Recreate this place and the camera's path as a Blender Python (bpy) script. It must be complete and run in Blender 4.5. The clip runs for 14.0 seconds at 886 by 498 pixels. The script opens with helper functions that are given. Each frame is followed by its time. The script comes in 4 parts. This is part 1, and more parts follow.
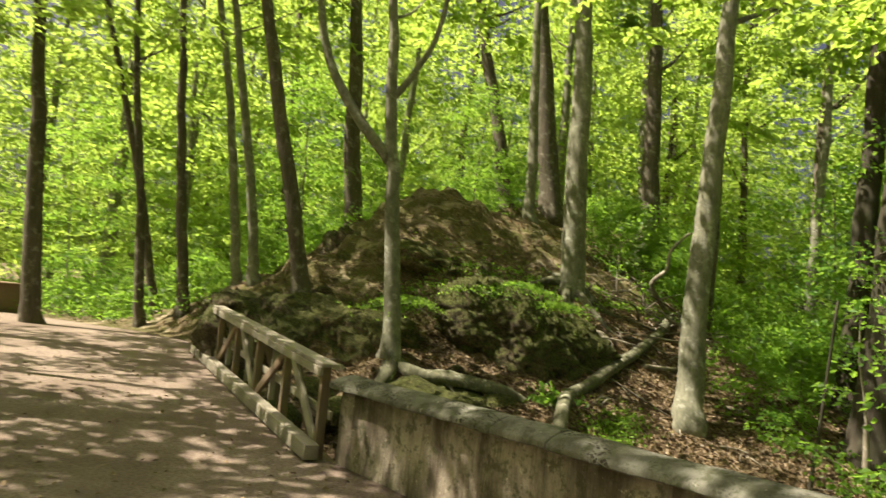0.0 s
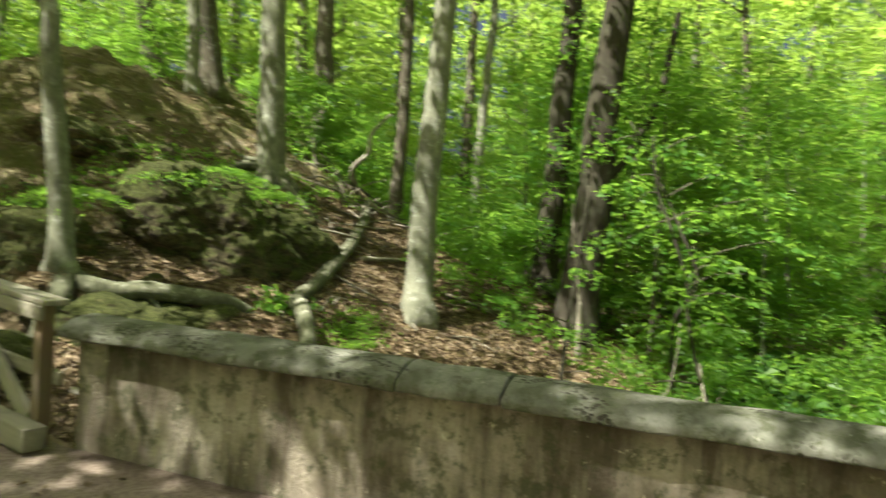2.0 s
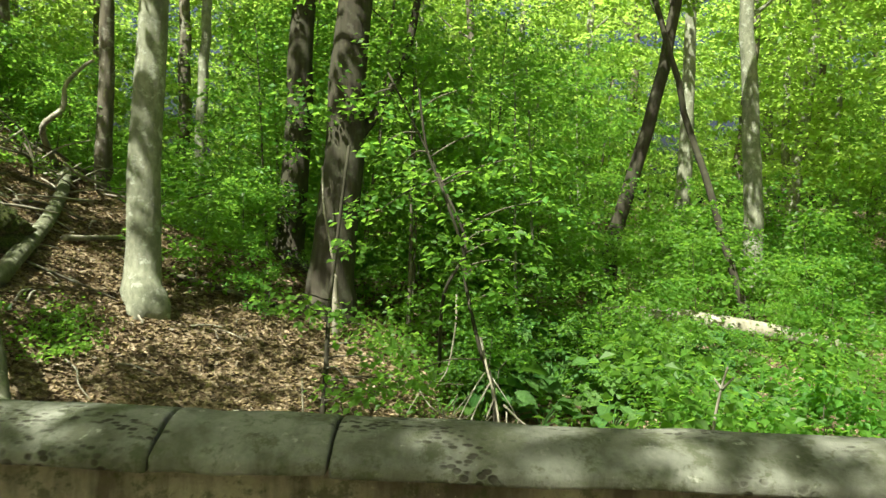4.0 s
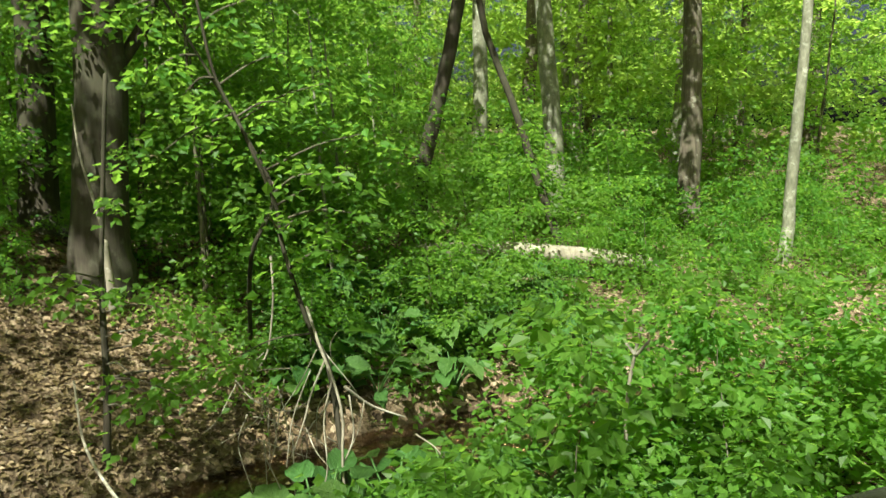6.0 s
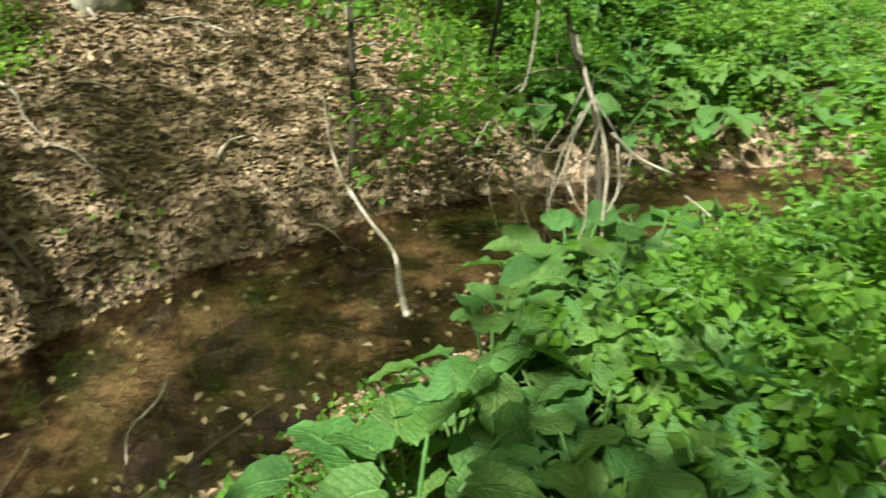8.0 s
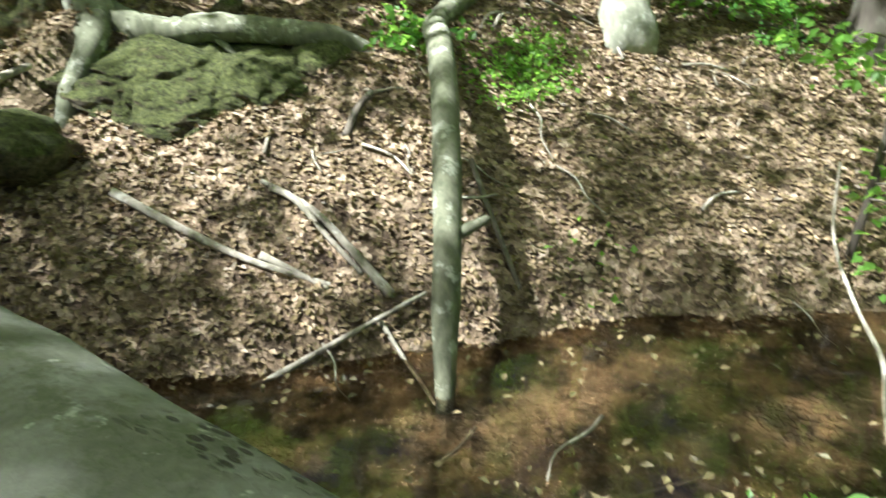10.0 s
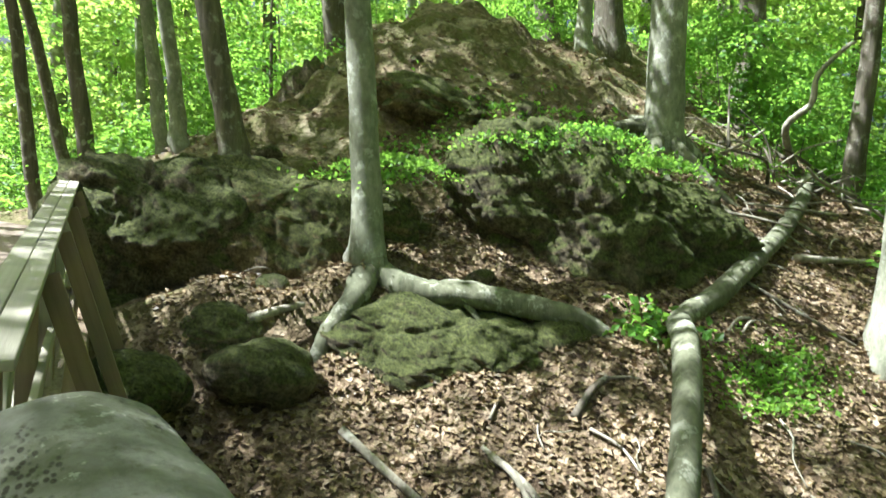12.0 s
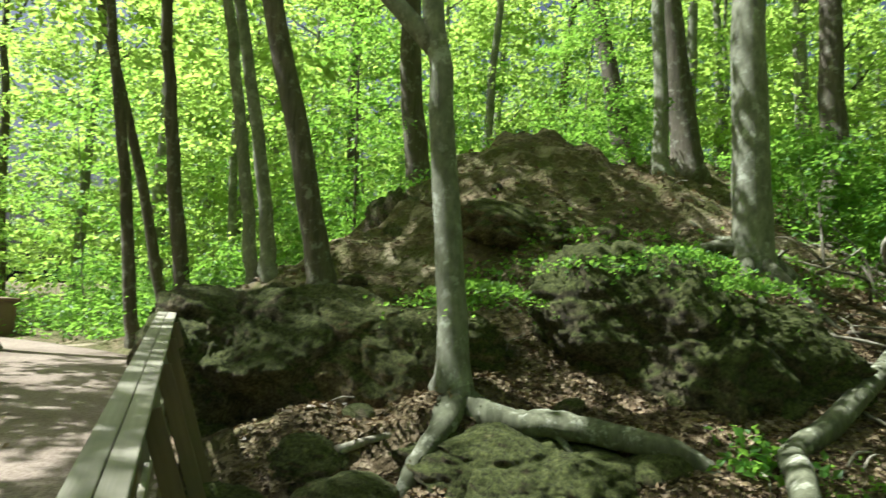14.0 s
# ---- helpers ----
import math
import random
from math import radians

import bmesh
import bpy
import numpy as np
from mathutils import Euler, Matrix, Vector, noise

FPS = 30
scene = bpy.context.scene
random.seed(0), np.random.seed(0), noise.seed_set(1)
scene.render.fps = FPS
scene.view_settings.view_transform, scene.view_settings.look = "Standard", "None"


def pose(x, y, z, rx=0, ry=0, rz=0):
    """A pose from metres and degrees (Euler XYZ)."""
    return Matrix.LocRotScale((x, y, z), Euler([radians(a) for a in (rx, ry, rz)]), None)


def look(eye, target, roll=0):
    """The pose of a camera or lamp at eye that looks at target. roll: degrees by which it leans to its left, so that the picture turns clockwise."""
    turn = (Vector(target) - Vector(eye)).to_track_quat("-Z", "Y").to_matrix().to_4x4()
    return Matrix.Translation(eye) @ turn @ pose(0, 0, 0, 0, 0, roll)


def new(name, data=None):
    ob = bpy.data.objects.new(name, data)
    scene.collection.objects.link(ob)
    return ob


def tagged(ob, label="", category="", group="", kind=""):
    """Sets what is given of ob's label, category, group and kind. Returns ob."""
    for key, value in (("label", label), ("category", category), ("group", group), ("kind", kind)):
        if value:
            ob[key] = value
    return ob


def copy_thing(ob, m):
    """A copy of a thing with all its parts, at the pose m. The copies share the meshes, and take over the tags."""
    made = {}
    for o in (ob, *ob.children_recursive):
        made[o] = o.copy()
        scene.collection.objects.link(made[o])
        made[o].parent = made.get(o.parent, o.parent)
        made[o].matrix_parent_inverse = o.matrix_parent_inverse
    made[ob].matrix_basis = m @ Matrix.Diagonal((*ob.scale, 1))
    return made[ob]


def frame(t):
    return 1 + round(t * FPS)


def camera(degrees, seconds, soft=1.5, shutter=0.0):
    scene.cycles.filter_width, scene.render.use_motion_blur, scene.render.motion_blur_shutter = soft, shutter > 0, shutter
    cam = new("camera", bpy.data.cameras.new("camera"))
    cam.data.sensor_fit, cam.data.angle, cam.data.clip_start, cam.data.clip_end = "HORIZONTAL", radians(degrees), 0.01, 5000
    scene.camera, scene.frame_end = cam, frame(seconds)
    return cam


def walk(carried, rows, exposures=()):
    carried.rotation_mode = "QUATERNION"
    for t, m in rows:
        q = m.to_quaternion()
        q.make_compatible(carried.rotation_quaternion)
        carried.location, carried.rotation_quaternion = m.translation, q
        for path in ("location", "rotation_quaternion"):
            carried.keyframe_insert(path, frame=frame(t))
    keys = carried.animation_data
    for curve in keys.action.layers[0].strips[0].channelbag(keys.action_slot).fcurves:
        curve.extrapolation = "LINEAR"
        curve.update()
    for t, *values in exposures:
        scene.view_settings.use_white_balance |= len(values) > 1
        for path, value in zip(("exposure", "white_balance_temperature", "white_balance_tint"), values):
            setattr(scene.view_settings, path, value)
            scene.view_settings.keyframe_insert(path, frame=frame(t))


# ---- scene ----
cam = camera(61.80, 14.0, soft=1.4, shutter=0.35)
PATH = [
    (0.0, 6.450, -3.869, 1.632, 51.23, 4.59, -5.69),
    (0.5, 5.758, -3.752, 1.653, 44.41, 2.71, -4.96),
    (1.0, 5.082, -3.739, 1.674, 39.00, 1.11, -4.01),
    (1.5, 4.480, -3.687, 1.664, 33.46, -0.20, -3.92),
    (2.0, 3.953, -3.458, 1.611, 21.97, -1.89, -3.85),
    (2.5, 3.626, -3.285, 1.612, 6.72, -2.16, -3.95),
    (2.7, 3.523, -3.215, 1.618, 5.22, -1.29, -3.80),
    (4.8, 3.279, -1.638, 1.623, -2.72, -5.39, -0.41),
    (5.0, 3.274, -1.497, 1.629, -3.76, -5.64, 0.19),
    (5.5, 3.178, -1.212, 1.635, -8.09, -6.17, 1.33),
    (6.0, 3.098, -0.914, 1.620, -15.81, -8.39, 0.89),
    (6.5, 2.973, -0.673, 1.623, -16.32, -13.10, -0.18),
    (7.0, 2.834, -0.477, 1.603, -16.00, -20.06, -2.01),
    (7.5, 2.720, -0.310, 1.565, -9.52, -26.91, -2.08),
    (8.0, 2.623, -0.166, 1.544, -0.34, -29.58, -0.49),
    (8.5, 2.581, -0.073, 1.523, 9.68, -31.01, 0.53),
    (9.0, 2.540, -0.075, 1.550, 17.96, -31.20, 1.12),
    (9.2, 2.527, -0.064, 1.543, 21.89, -30.90, 1.53),
    (11.3, 2.233, -0.148, 1.547, 50.83, -12.36, -2.18),
    (11.5, 2.234, -0.136, 1.527, 52.05, -10.14, -2.66),
    (12.0, 2.215, -0.166, 1.509, 53.96, -5.05, -3.67),
    (12.5, 2.206, -0.196, 1.526, 54.42, -0.92, -3.82),
    (13.0, 2.204, -0.207, 1.537, 54.27, 2.93, -3.57),
    (13.5, 2.189, -0.229, 1.570, 55.11, 4.71, -3.04),
    (14.0, 2.115, -0.224, 1.545, 59.79, 4.09, -2.86),
]
walk(cam, [(t, pose(x, y, z, 90 + pitch, roll, yaw)) for t, x, y, z, yaw, pitch, roll in PATH],
     exposures=[(0.0, 1.5, 7200, 14), (1.5, 1.72, 6600, 8), (2.5, 1.9, 6300, 2), (5.0, 1.65, 6300, -2), (6.5, 1.55, 6300, 0), (7.5, 1.75, 6300, 3), (8.5, 2.2, 5800, 9), (9.0, 2.45, 5600, 10), (11.5, 2.6, 5300, 10), (12.5, 2.1, 5500, 7), (14.0, 1.65, 5600, 4)])

# ---- light ----
SUN_AZ, SUN_EL = math.atan2(-0.80, -0.60), radians(57)
to_sun = Vector((math.cos(SUN_AZ) * math.cos(SUN_EL), math.sin(SUN_AZ) * math.cos(SUN_EL), math.sin(SUN_EL)))
sun_data = bpy.data.lights.new("sun", "SUN")
sun_data.energy, sun_data.angle, sun_data.color = 5.0, radians(0.53), (1.0, 0.94, 0.82)
sun = new("sun", sun_data)
sun.matrix_world = look(to_sun * 60, (0, 0, 0))
world = bpy.data.worlds.new("sky")
scene.world = world
world.use_nodes = True
wn = world.node_tree
sky = wn.nodes.new("ShaderNodeTexSky")
sky.sky_type, sky.sun_disc, sky.sun_elevation = "NISHITA", False, SUN_EL
sky.sun_rotation = math.pi / 2 - SUN_AZ
sky.air_density, sky.dust_density, sky.ozone_density = 0.7, 9.0, 0.4
wn.links.new(sky.outputs[0], wn.nodes["Background"].inputs[0])
wn.nodes["Background"].inputs[1].default_value = 0.035

# ---- materials ----


def nd(nt, kind, links=(), **values):
    n = nt.nodes.new("ShaderNode" + kind)
    for key, value in values.items():
        if key in n.inputs:
            n.inputs[key].default_value = value
        else:
            setattr(n, key, value)
    for socket, source in links:
        nt.links.new(source, n.inputs[socket])
    return n


def ramp(nt, fac, stops):
    r = nt.nodes.new("ShaderNodeValToRGB")
    while len(r.color_ramp.elements) < len(stops):
        r.color_ramp.elements.new(0.5)
    for e, (p, c) in zip(r.color_ramp.elements, stops):
        e.position, e.color = p, (*c, 1) if len(c) == 3 else c
    nt.links.new(fac, r.inputs[0])
    return r.outputs[0]


def grey(v):
    return (v, v, v)


def mix(nt, fac, a, b, how="MIX"):
    m = nd(nt, "MixRGB", blend_type=how)
    for i, s in enumerate((fac, a, b)):
        if hasattr(s, "is_output"):
            nt.links.new(s, m.inputs[i])
        elif i == 0:
            m.inputs[0].default_value = s
        else:
            m.inputs[i].default_value = (*s, 1)
    return m.outputs[0]


def noise_at(nt, vec, scale, detail=6, rough=0.6):
    n = nd(nt, "TexNoise", [("Vector", vec)] if vec else [], Scale=scale, Detail=detail, Roughness=rough)
    return n.outputs[0]


def stretched(nt, space, sx, sy, sz):
    tc = nd(nt, "TexCoord")
    mp = nd(nt, "Mapping", [("Vector", tc.outputs[space])])
    mp.inputs["Scale"].default_value = (sx, sy, sz)
    return mp.outputs[0]


def bumped(nt, bsdf, height, strength=0.5, distance=0.02):
    b = nd(nt, "Bump", [("Height", height)], Strength=strength, Distance=distance)
    nt.links.new(b.outputs[0], bsdf.inputs["Normal"])


def surface(name, rough=0.85):
    m = bpy.data.materials.new(name)
    m.use_nodes = True
    b = m.node_tree.nodes["Principled BSDF"]
    b.inputs["Roughness"].default_value = rough
    b.inputs["Specular IOR Level"].default_value = 0.25
    return m, m.node_tree, b


def bark(name, dark, light, lichen, furrow):
    """Bark with long furrows and pale lichen patches."""
    m, nt, b = surface(name, 0.9)
    v = stretched(nt, "Object", 9, 9, 9 * furrow)
    w = stretched(nt, "Object", 1, 1, 1)
    fine = noise_at(nt, v, 1.6, 8, 0.65)
    big = noise_at(nt, w, 2.3, 4)
    spots = noise_at(nt, w, 5.5, 5, 0.7)
    col = mix(nt, ramp(nt, fine, [(0.3, grey(0)), (0.7, grey(1))]), dark, light)
    col = mix(nt, ramp(nt, spots, [(0.55, grey(0)), (0.63, grey(0.75))]), col, lichen)
    col = mix(nt, ramp(nt, big, [(0.4, grey(0.0)), (0.7, grey(0.55))]), col, (0.05, 0.055, 0.03))
    nt.links.new(col, b.inputs["Base Color"])
    bumped(nt, b, fine, 0.7, 0.015)
    return m


def leafy(name, dark, light, glow, share=0.5):
    """Thin leaves: matt green above, and light passing through."""
    m, nt, b = surface(name, 0.45)
    geo = nd(nt, "NewGeometry")
    info = nd(nt, "ObjectInfo")
    r1 = geo.outputs["Random Per Island"]
    col = mix(nt, r1, dark, light)
    col = mix(nt, ramp(nt, info.outputs["Random"], [(0.0, grey(0.0)), (1.0, grey(0.35))]), col, (0.13, 0.16, 0.02))
    mottle = noise_at(nt, stretched(nt, "Object", 1, 1, 1), 6.0, 4)
    col = mix(nt, ramp(nt, mottle, [(0.35, grey(0.0)), (0.7, grey(0.45))]), col, tuple(0.55 * c for c in dark))
    b.inputs["Specular IOR Level"].default_value = 0.2
    nt.links.new(col, b.inputs["Base Color"])
    tr = nd(nt, "BsdfTranslucent")
    nt.links.new(mix(nt, r1, glow, tuple(0.75 * c for c in glow)), tr.inputs["Color"])
    mx = nd(nt, "MixShader", [(1, b.outputs[0]), (2, tr.outputs[0])], Fac=share)
    nt.links.new(mx.outputs[0], nt.nodes["Material Output"].inputs["Surface"])
    return m


def veined(m):
    """Pale ribs over a broad leaf, and a slight quilting between them."""
    nt = m.node_tree
    b = nt.nodes["Principled BSDF"]
    b.inputs["Roughness"].default_value, b.inputs["Specular IOR Level"].default_value = 0.5, 0.3
    xyz = nd(nt, "SeparateXYZ", [(0, stretched(nt, "Object", 1, 1, 1))])
    side = nd(nt, "Math", [(0, xyz.outputs[1])], operation="ABSOLUTE").outputs[0]
    rib = nd(nt, "Math", [(0, side)], operation="MULTIPLY_ADD")
    rib.inputs[1].default_value = -0.9
    nt.links.new(xyz.outputs[0], rib.inputs[2])
    seven = nd(nt, "Math", [(0, rib.outputs[0])], operation="MULTIPLY")
    seven.inputs[1].default_value = 8.0
    saw = nd(nt, "Math", [(0, seven.outputs[0])], operation="PINGPONG")
    saw.inputs[1].default_value = 0.5
    vein = ramp(nt, saw.outputs[0], [(0.0, grey(1)), (0.13, grey(0))])
    mid_rib = ramp(nt, side, [(0.0, grey(1)), (0.03, grey(0))])
    lines = mix(nt, 1.0, vein, mid_rib, "LIGHTEN")
    base = b.inputs["Base Color"].links[0].from_socket
    nt.links.new(mix(nt, mix(nt, 0.2, grey(0), lines), base, (0.17, 0.30, 0.09)), b.inputs["Base Color"])
    bumped(nt, b, mix(nt, 0.25, noise_at(nt, stretched(nt, "Object", 1, 1, 1), 9, 4), lines), 0.6, 0.06)
    return m


def litter_ground(name):
    m, nt, b = surface(name, 0.9)
    w = stretched(nt, "Object", 1, 1, 1)
    warp = nd(nt, "MixRGB", [(1, w)], Fac=0.08)
    nt.links.new(nd(nt, "TexNoise", [("Vector", w)], Scale=14.0).outputs[1], warp.inputs[2])
    cell = nd(nt, "TexVoronoi", [("Vector", warp.outputs[0])], Scale=17.0)
    tone = nd(nt, "SeparateColor", [(0, cell.outputs["Color"])])
    col = ramp(nt, tone.outputs[0], [(0.0, (0.035, 0.023, 0.013)), (0.35, (0.10, 0.068, 0.038)), (0.7, (0.20, 0.145, 0.09)), (1.0, (0.34, 0.265, 0.18))])
    big = noise_at(nt, w, 0.9, 6)
    col = mix(nt, ramp(nt, big, [(0.48, grey(0)), (0.68, grey(0.8))]), col, (0.055, 0.04, 0.022))
    fine = noise_at(nt, w, 40, 4)
    col = mix(nt, 0.5, col, mix(nt, fine, (0.25, 0.25, 0.25), (0.85, 0.85, 0.85)), "OVERLAY")
    pos = nd(nt, "SeparateXYZ", [(0, w)])
    crumb = noise_at(nt, w, 9, 8, 0.75)
    soil = mix(nt, ramp(nt, crumb, [(0.35, grey(0)), (0.65, grey(1))]), (0.05, 0.038, 0.018), (0.17, 0.125, 0.065))
    soil = mix(nt, ramp(nt, noise_at(nt, w, 2.2, 6, 0.65), [(0.38, grey(0)), (0.52, grey(0.85))]), soil, mix(nt, fine, (0.035, 0.042, 0.008), (0.12, 0.125, 0.03)))
    soil = mix(nt, ramp(nt, noise_at(nt, stretched(nt, "Object", 1.6, 0.5, 1.2), 1.4, 5), [(0.56, grey(0)), (0.64, grey(0.9))]), soil, (0.34, 0.285, 0.195))
    west = nd(nt, "MapRange", [(0, pos.outputs[0])])
    for key, value in (("From Min", -3.6), ("From Max", -6.0)):
        west.inputs[key].default_value = value
    share = nd(nt, "Math", [(0, west.outputs[0]), (1, ramp(nt, noise_at(nt, w, 1.6, 5), [(0.3, grey(0.2)), (0.6, grey(1))]))], operation="MULTIPLY")
    col = mix(nt, share.outputs[0], col, soil)
    low = nd(nt, "MapRange", [(0, pos.outputs[2])])
    for key, value in (("From Min", -1.42), ("From Max", -1.54)):
        low.inputs[key].default_value = value
    # stream bed: noise mixes dark mud with sand; sun patches are in the colour
    col = mix(nt, low.outputs[0], col, mix(nt, ramp(nt, noise_at(nt, w, 2.5, 6), [(0.42, grey(0)), (0.62, grey(1))]), (0.04, 0.031, 0.019), (0.23, 0.165, 0.10)))
    nt.links.new(col, b.inputs["Base Color"])
    h = nd(nt, "Math", [(0, cell.outputs["Distance"]), (1, fine)], operation="ADD")
    bumped(nt, b, h.outputs[0], 1.0, 0.04)
    return m


def dirt_road(name):
    m, nt, b = surface(name, 0.95)
    w = stretched(nt, "Object", 1, 1, 1)
    big, fine = noise_at(nt, w, 0.7, 5), noise_at(nt, w, 28, 7, 0.7)
    col = mix(nt, ramp(nt, big, [(0.35, grey(0)), (0.65, grey(1))]), (0.145, 0.11, 0.085), (0.26, 0.21, 0.17))
    col = mix(nt, ramp(nt, fine, [(0.42, grey(0.6)), (0.55, grey(0))]), col, (0.085, 0.06, 0.045))
    nt.links.new(col, b.inputs["Base Color"])
    bumped(nt, b, fine, 0.6, 0.015)
    return m


def old_concrete(name, low, high, stain, pits=0.0):
    """Weathered concrete: run-off stains, lichen and, where pits is set, dark hollows of lost pebbles."""
    m, nt, b = surface(name, 0.92)
    w = stretched(nt, "Object", 1, 1, 1)
    v = stretched(nt, "Object", 3, 3, 0.5)
    big, fine, run = noise_at(nt, w, 1.7, 7, 0.65), noise_at(nt, w, 35, 8, 0.7), noise_at(nt, v, 1.8, 6)
    col = mix(nt, ramp(nt, big, [(0.35, grey(0)), (0.65, grey(1))]), low, high)
    col = mix(nt, ramp(nt, run, [(0.44, grey(0)), (0.6, grey(0.85))]), col, stain)
    col = mix(nt, 0.55, col, mix(nt, fine, grey(0.15), grey(0.85)), "OVERLAY")
    spots = noise_at(nt, w, 7.5, 6, 0.75)
    col = mix(nt, ramp(nt, spots, [(0.52, grey(0)), (0.60, grey(0.7))]), col, (0.055, 0.062, 0.028))
    pale = noise_at(nt, w, 11, 5, 0.7)
    col = mix(nt, ramp(nt, pale, [(0.62, grey(0)), (0.68, grey(0.7))]), col, tuple(1.5 * c for c in high))
    height = fine
    if pits:
        u = stretched(nt, "Object", 26, 58, 30)
        cell = nd(nt, "TexVoronoi", [("Vector", u)], Scale=1.0)
        where = ramp(nt, noise_at(nt, stretched(nt, "Object", 1.4, 3.2, 2), 1.5, 3), [(0.53, grey(0)), (0.60, grey(0.85))])
        hole = ramp(nt, cell.outputs["Distance"], [(0.32, grey(1)), (0.46, grey(0))])
        hole = nd(nt, "Math", [(0, hole), (1, where)], operation="MULTIPLY").outputs[0]
        col = mix(nt, hole, col, (0.022, 0.018, 0.011))
        height = nd(nt, "Math", [(0, fine), (1, hole)], operation="SUBTRACT").outputs[0]
    nt.links.new(col, b.inputs["Base Color"])
    bumped(nt, b, height, 0.7, 0.015)
    return m


def grey_wood(name, a, c):
    m, nt, b = surface(name, 0.8)
    v = stretched(nt, "Object", 1.2, 26, 26)
    w = stretched(nt, "Object", 1, 1, 1)
    info = nd(nt, "ObjectInfo")
    grain, big = noise_at(nt, v, 1.5, 6), noise_at(nt, w, 2.0, 5)
    col = mix(nt, grain, a, c)
    col = mix(nt, ramp(nt, big, [(0.45, grey(0)), (0.7, grey(0.6))]), col, (0.10, 0.10, 0.075))
    col = mix(nt, info.outputs["Random"], col, mix(nt, 0.25, col, (0.2, 0.17, 0.12)))
    nt.links.new(col, b.inputs["Base Color"])
    bumped(nt, b, grain, 0.4, 0.006)
    return m


def mossy_rock(name, moss_share=0.5, low=(0.03, 0.025, 0.017), high=(0.17, 0.14, 0.095)):
    """Crumbly rock: granular browns, pale worn knobs, dark cracks, and moss in patches on what faces up."""
    m, nt, b = surface(name, 0.95)
    w = stretched(nt, "Object", 1, 1, 1)
    big, mid, fine = noise_at(nt, w, 1.1, 6), noise_at(nt, w, 6, 8, 0.72), noise_at(nt, w, 26, 8, 0.78)
    col = mix(nt, ramp(nt, mid, [(0.34, grey(0)), (0.66, grey(1))]), low, high)
    knob = noise_at(nt, w, 3.4, 7, 0.7)
    col = mix(nt, ramp(nt, knob, [(0.58, grey(0)), (0.68, grey(0.7))]), col, tuple(1.45 * c for c in high))
    geo = nd(nt, "NewGeometry")
    up = nd(nt, "SeparateXYZ", [(0, geo.outputs["Normal"])])
    add = nd(nt, "Math", [(0, up.outputs[2]), (1, big)], operation="MULTIPLY_ADD")
    add.inputs[1].default_value = 0.22
    nt.links.new(big, add.inputs[2])
    moss = mix(nt, fine, (0.026, 0.036, 0.007), (0.095, 0.11, 0.025))
    col = mix(nt, ramp(nt, add.outputs[0], [(0.68 - 0.3 * moss_share, grey(0)), (0.86 - 0.3 * moss_share, grey(0.85))]), col, moss)
    col = mix(nt, 0.9, col, mix(nt, ramp(nt, fine, [(0.36, grey(0)), (0.64, grey(1))]), grey(0.08), grey(0.92)), "OVERLAY")
    nt.links.new(col, b.inputs["Base Color"])
    h = nd(nt, "Math", [(0, mid), (1, fine)], operation="ADD")
    bumped(nt, b, h.outputs[0], 1.0, 0.07)
    return m


def stream_water(name):
    m, nt, b = surface(name, 0.03)
    w = stretched(nt, "Object", 1, 1, 1)
    b.inputs["Base Color"].default_value = (0.55, 0.46, 0.33, 1)
    b.inputs["Transmission Weight"].default_value = 1.0
    b.inputs["IOR"].default_value = 1.33
    b.inputs["Specular IOR Level"].default_value = 0.5
    bumped(nt, b, noise_at(nt, w, 5, 3), 0.08, 0.01)
    return m


BEECH = bark("beech_bark", (0.12, 0.12, 0.085), (0.27, 0.27, 0.20), (0.42, 0.43, 0.36), 0.5)
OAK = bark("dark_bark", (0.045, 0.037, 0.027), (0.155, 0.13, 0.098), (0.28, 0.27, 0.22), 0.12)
# darkest bark: the shade these trunks stand in is put into the colour
DARK = bark("shaded_bark", (0.022, 0.018, 0.013), (0.06, 0.05, 0.036), (0.075, 0.07, 0.052), 0.12)
ROOTS = bark("mossy_root_bark", (0.05, 0.052, 0.03), (0.155, 0.155, 0.10), (0.34, 0.34, 0.27), 0.3)
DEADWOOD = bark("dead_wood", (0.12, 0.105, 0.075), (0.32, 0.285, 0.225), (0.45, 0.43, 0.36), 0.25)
LEAF_CANOPY = leafy("canopy_leaf", (0.06, 0.135, 0.022), (0.13, 0.245, 0.045), (0.58, 0.80, 0.14), 0.55)
LEAF_LOW = leafy("understorey_leaf", (0.018, 0.065, 0.010), (0.085, 0.215, 0.032), (0.38, 0.66, 0.08), 0.46)
LEAF_BROAD = veined(leafy("broad_leaf", (0.026, 0.085, 0.019), (0.06, 0.16, 0.034), (0.18, 0.38, 0.045), 0.28))
LEAF_BROWN = leafy("fallen_leaf", (0.06, 0.037, 0.021), (0.30, 0.212, 0.135), (0.2, 0.12, 0.05), 0.1)
LEAF_WET = leafy("wet_leaf", (0.04, 0.028, 0.016), (0.17, 0.12, 0.075), (0.1, 0.06, 0.03), 0.05)
LITTER = litter_ground("leaf_litter_soil")
ROAD = dirt_road("packed_dirt")
CONCRETE = old_concrete("weathered_concrete", (0.15, 0.122, 0.092), (0.37, 0.325, 0.26), (0.065, 0.05, 0.034))
COPING = old_concrete("pitted_coping", (0.10, 0.10, 0.078), (0.20, 0.20, 0.165), (0.075, 0.078, 0.05), 1.0)
WOOD = grey_wood("weathered_board", (0.17, 0.155, 0.115), (0.37, 0.345, 0.28))
BROWN_WOOD = grey_wood("brown_timber", (0.10, 0.065, 0.04), (0.24, 0.17, 0.11))
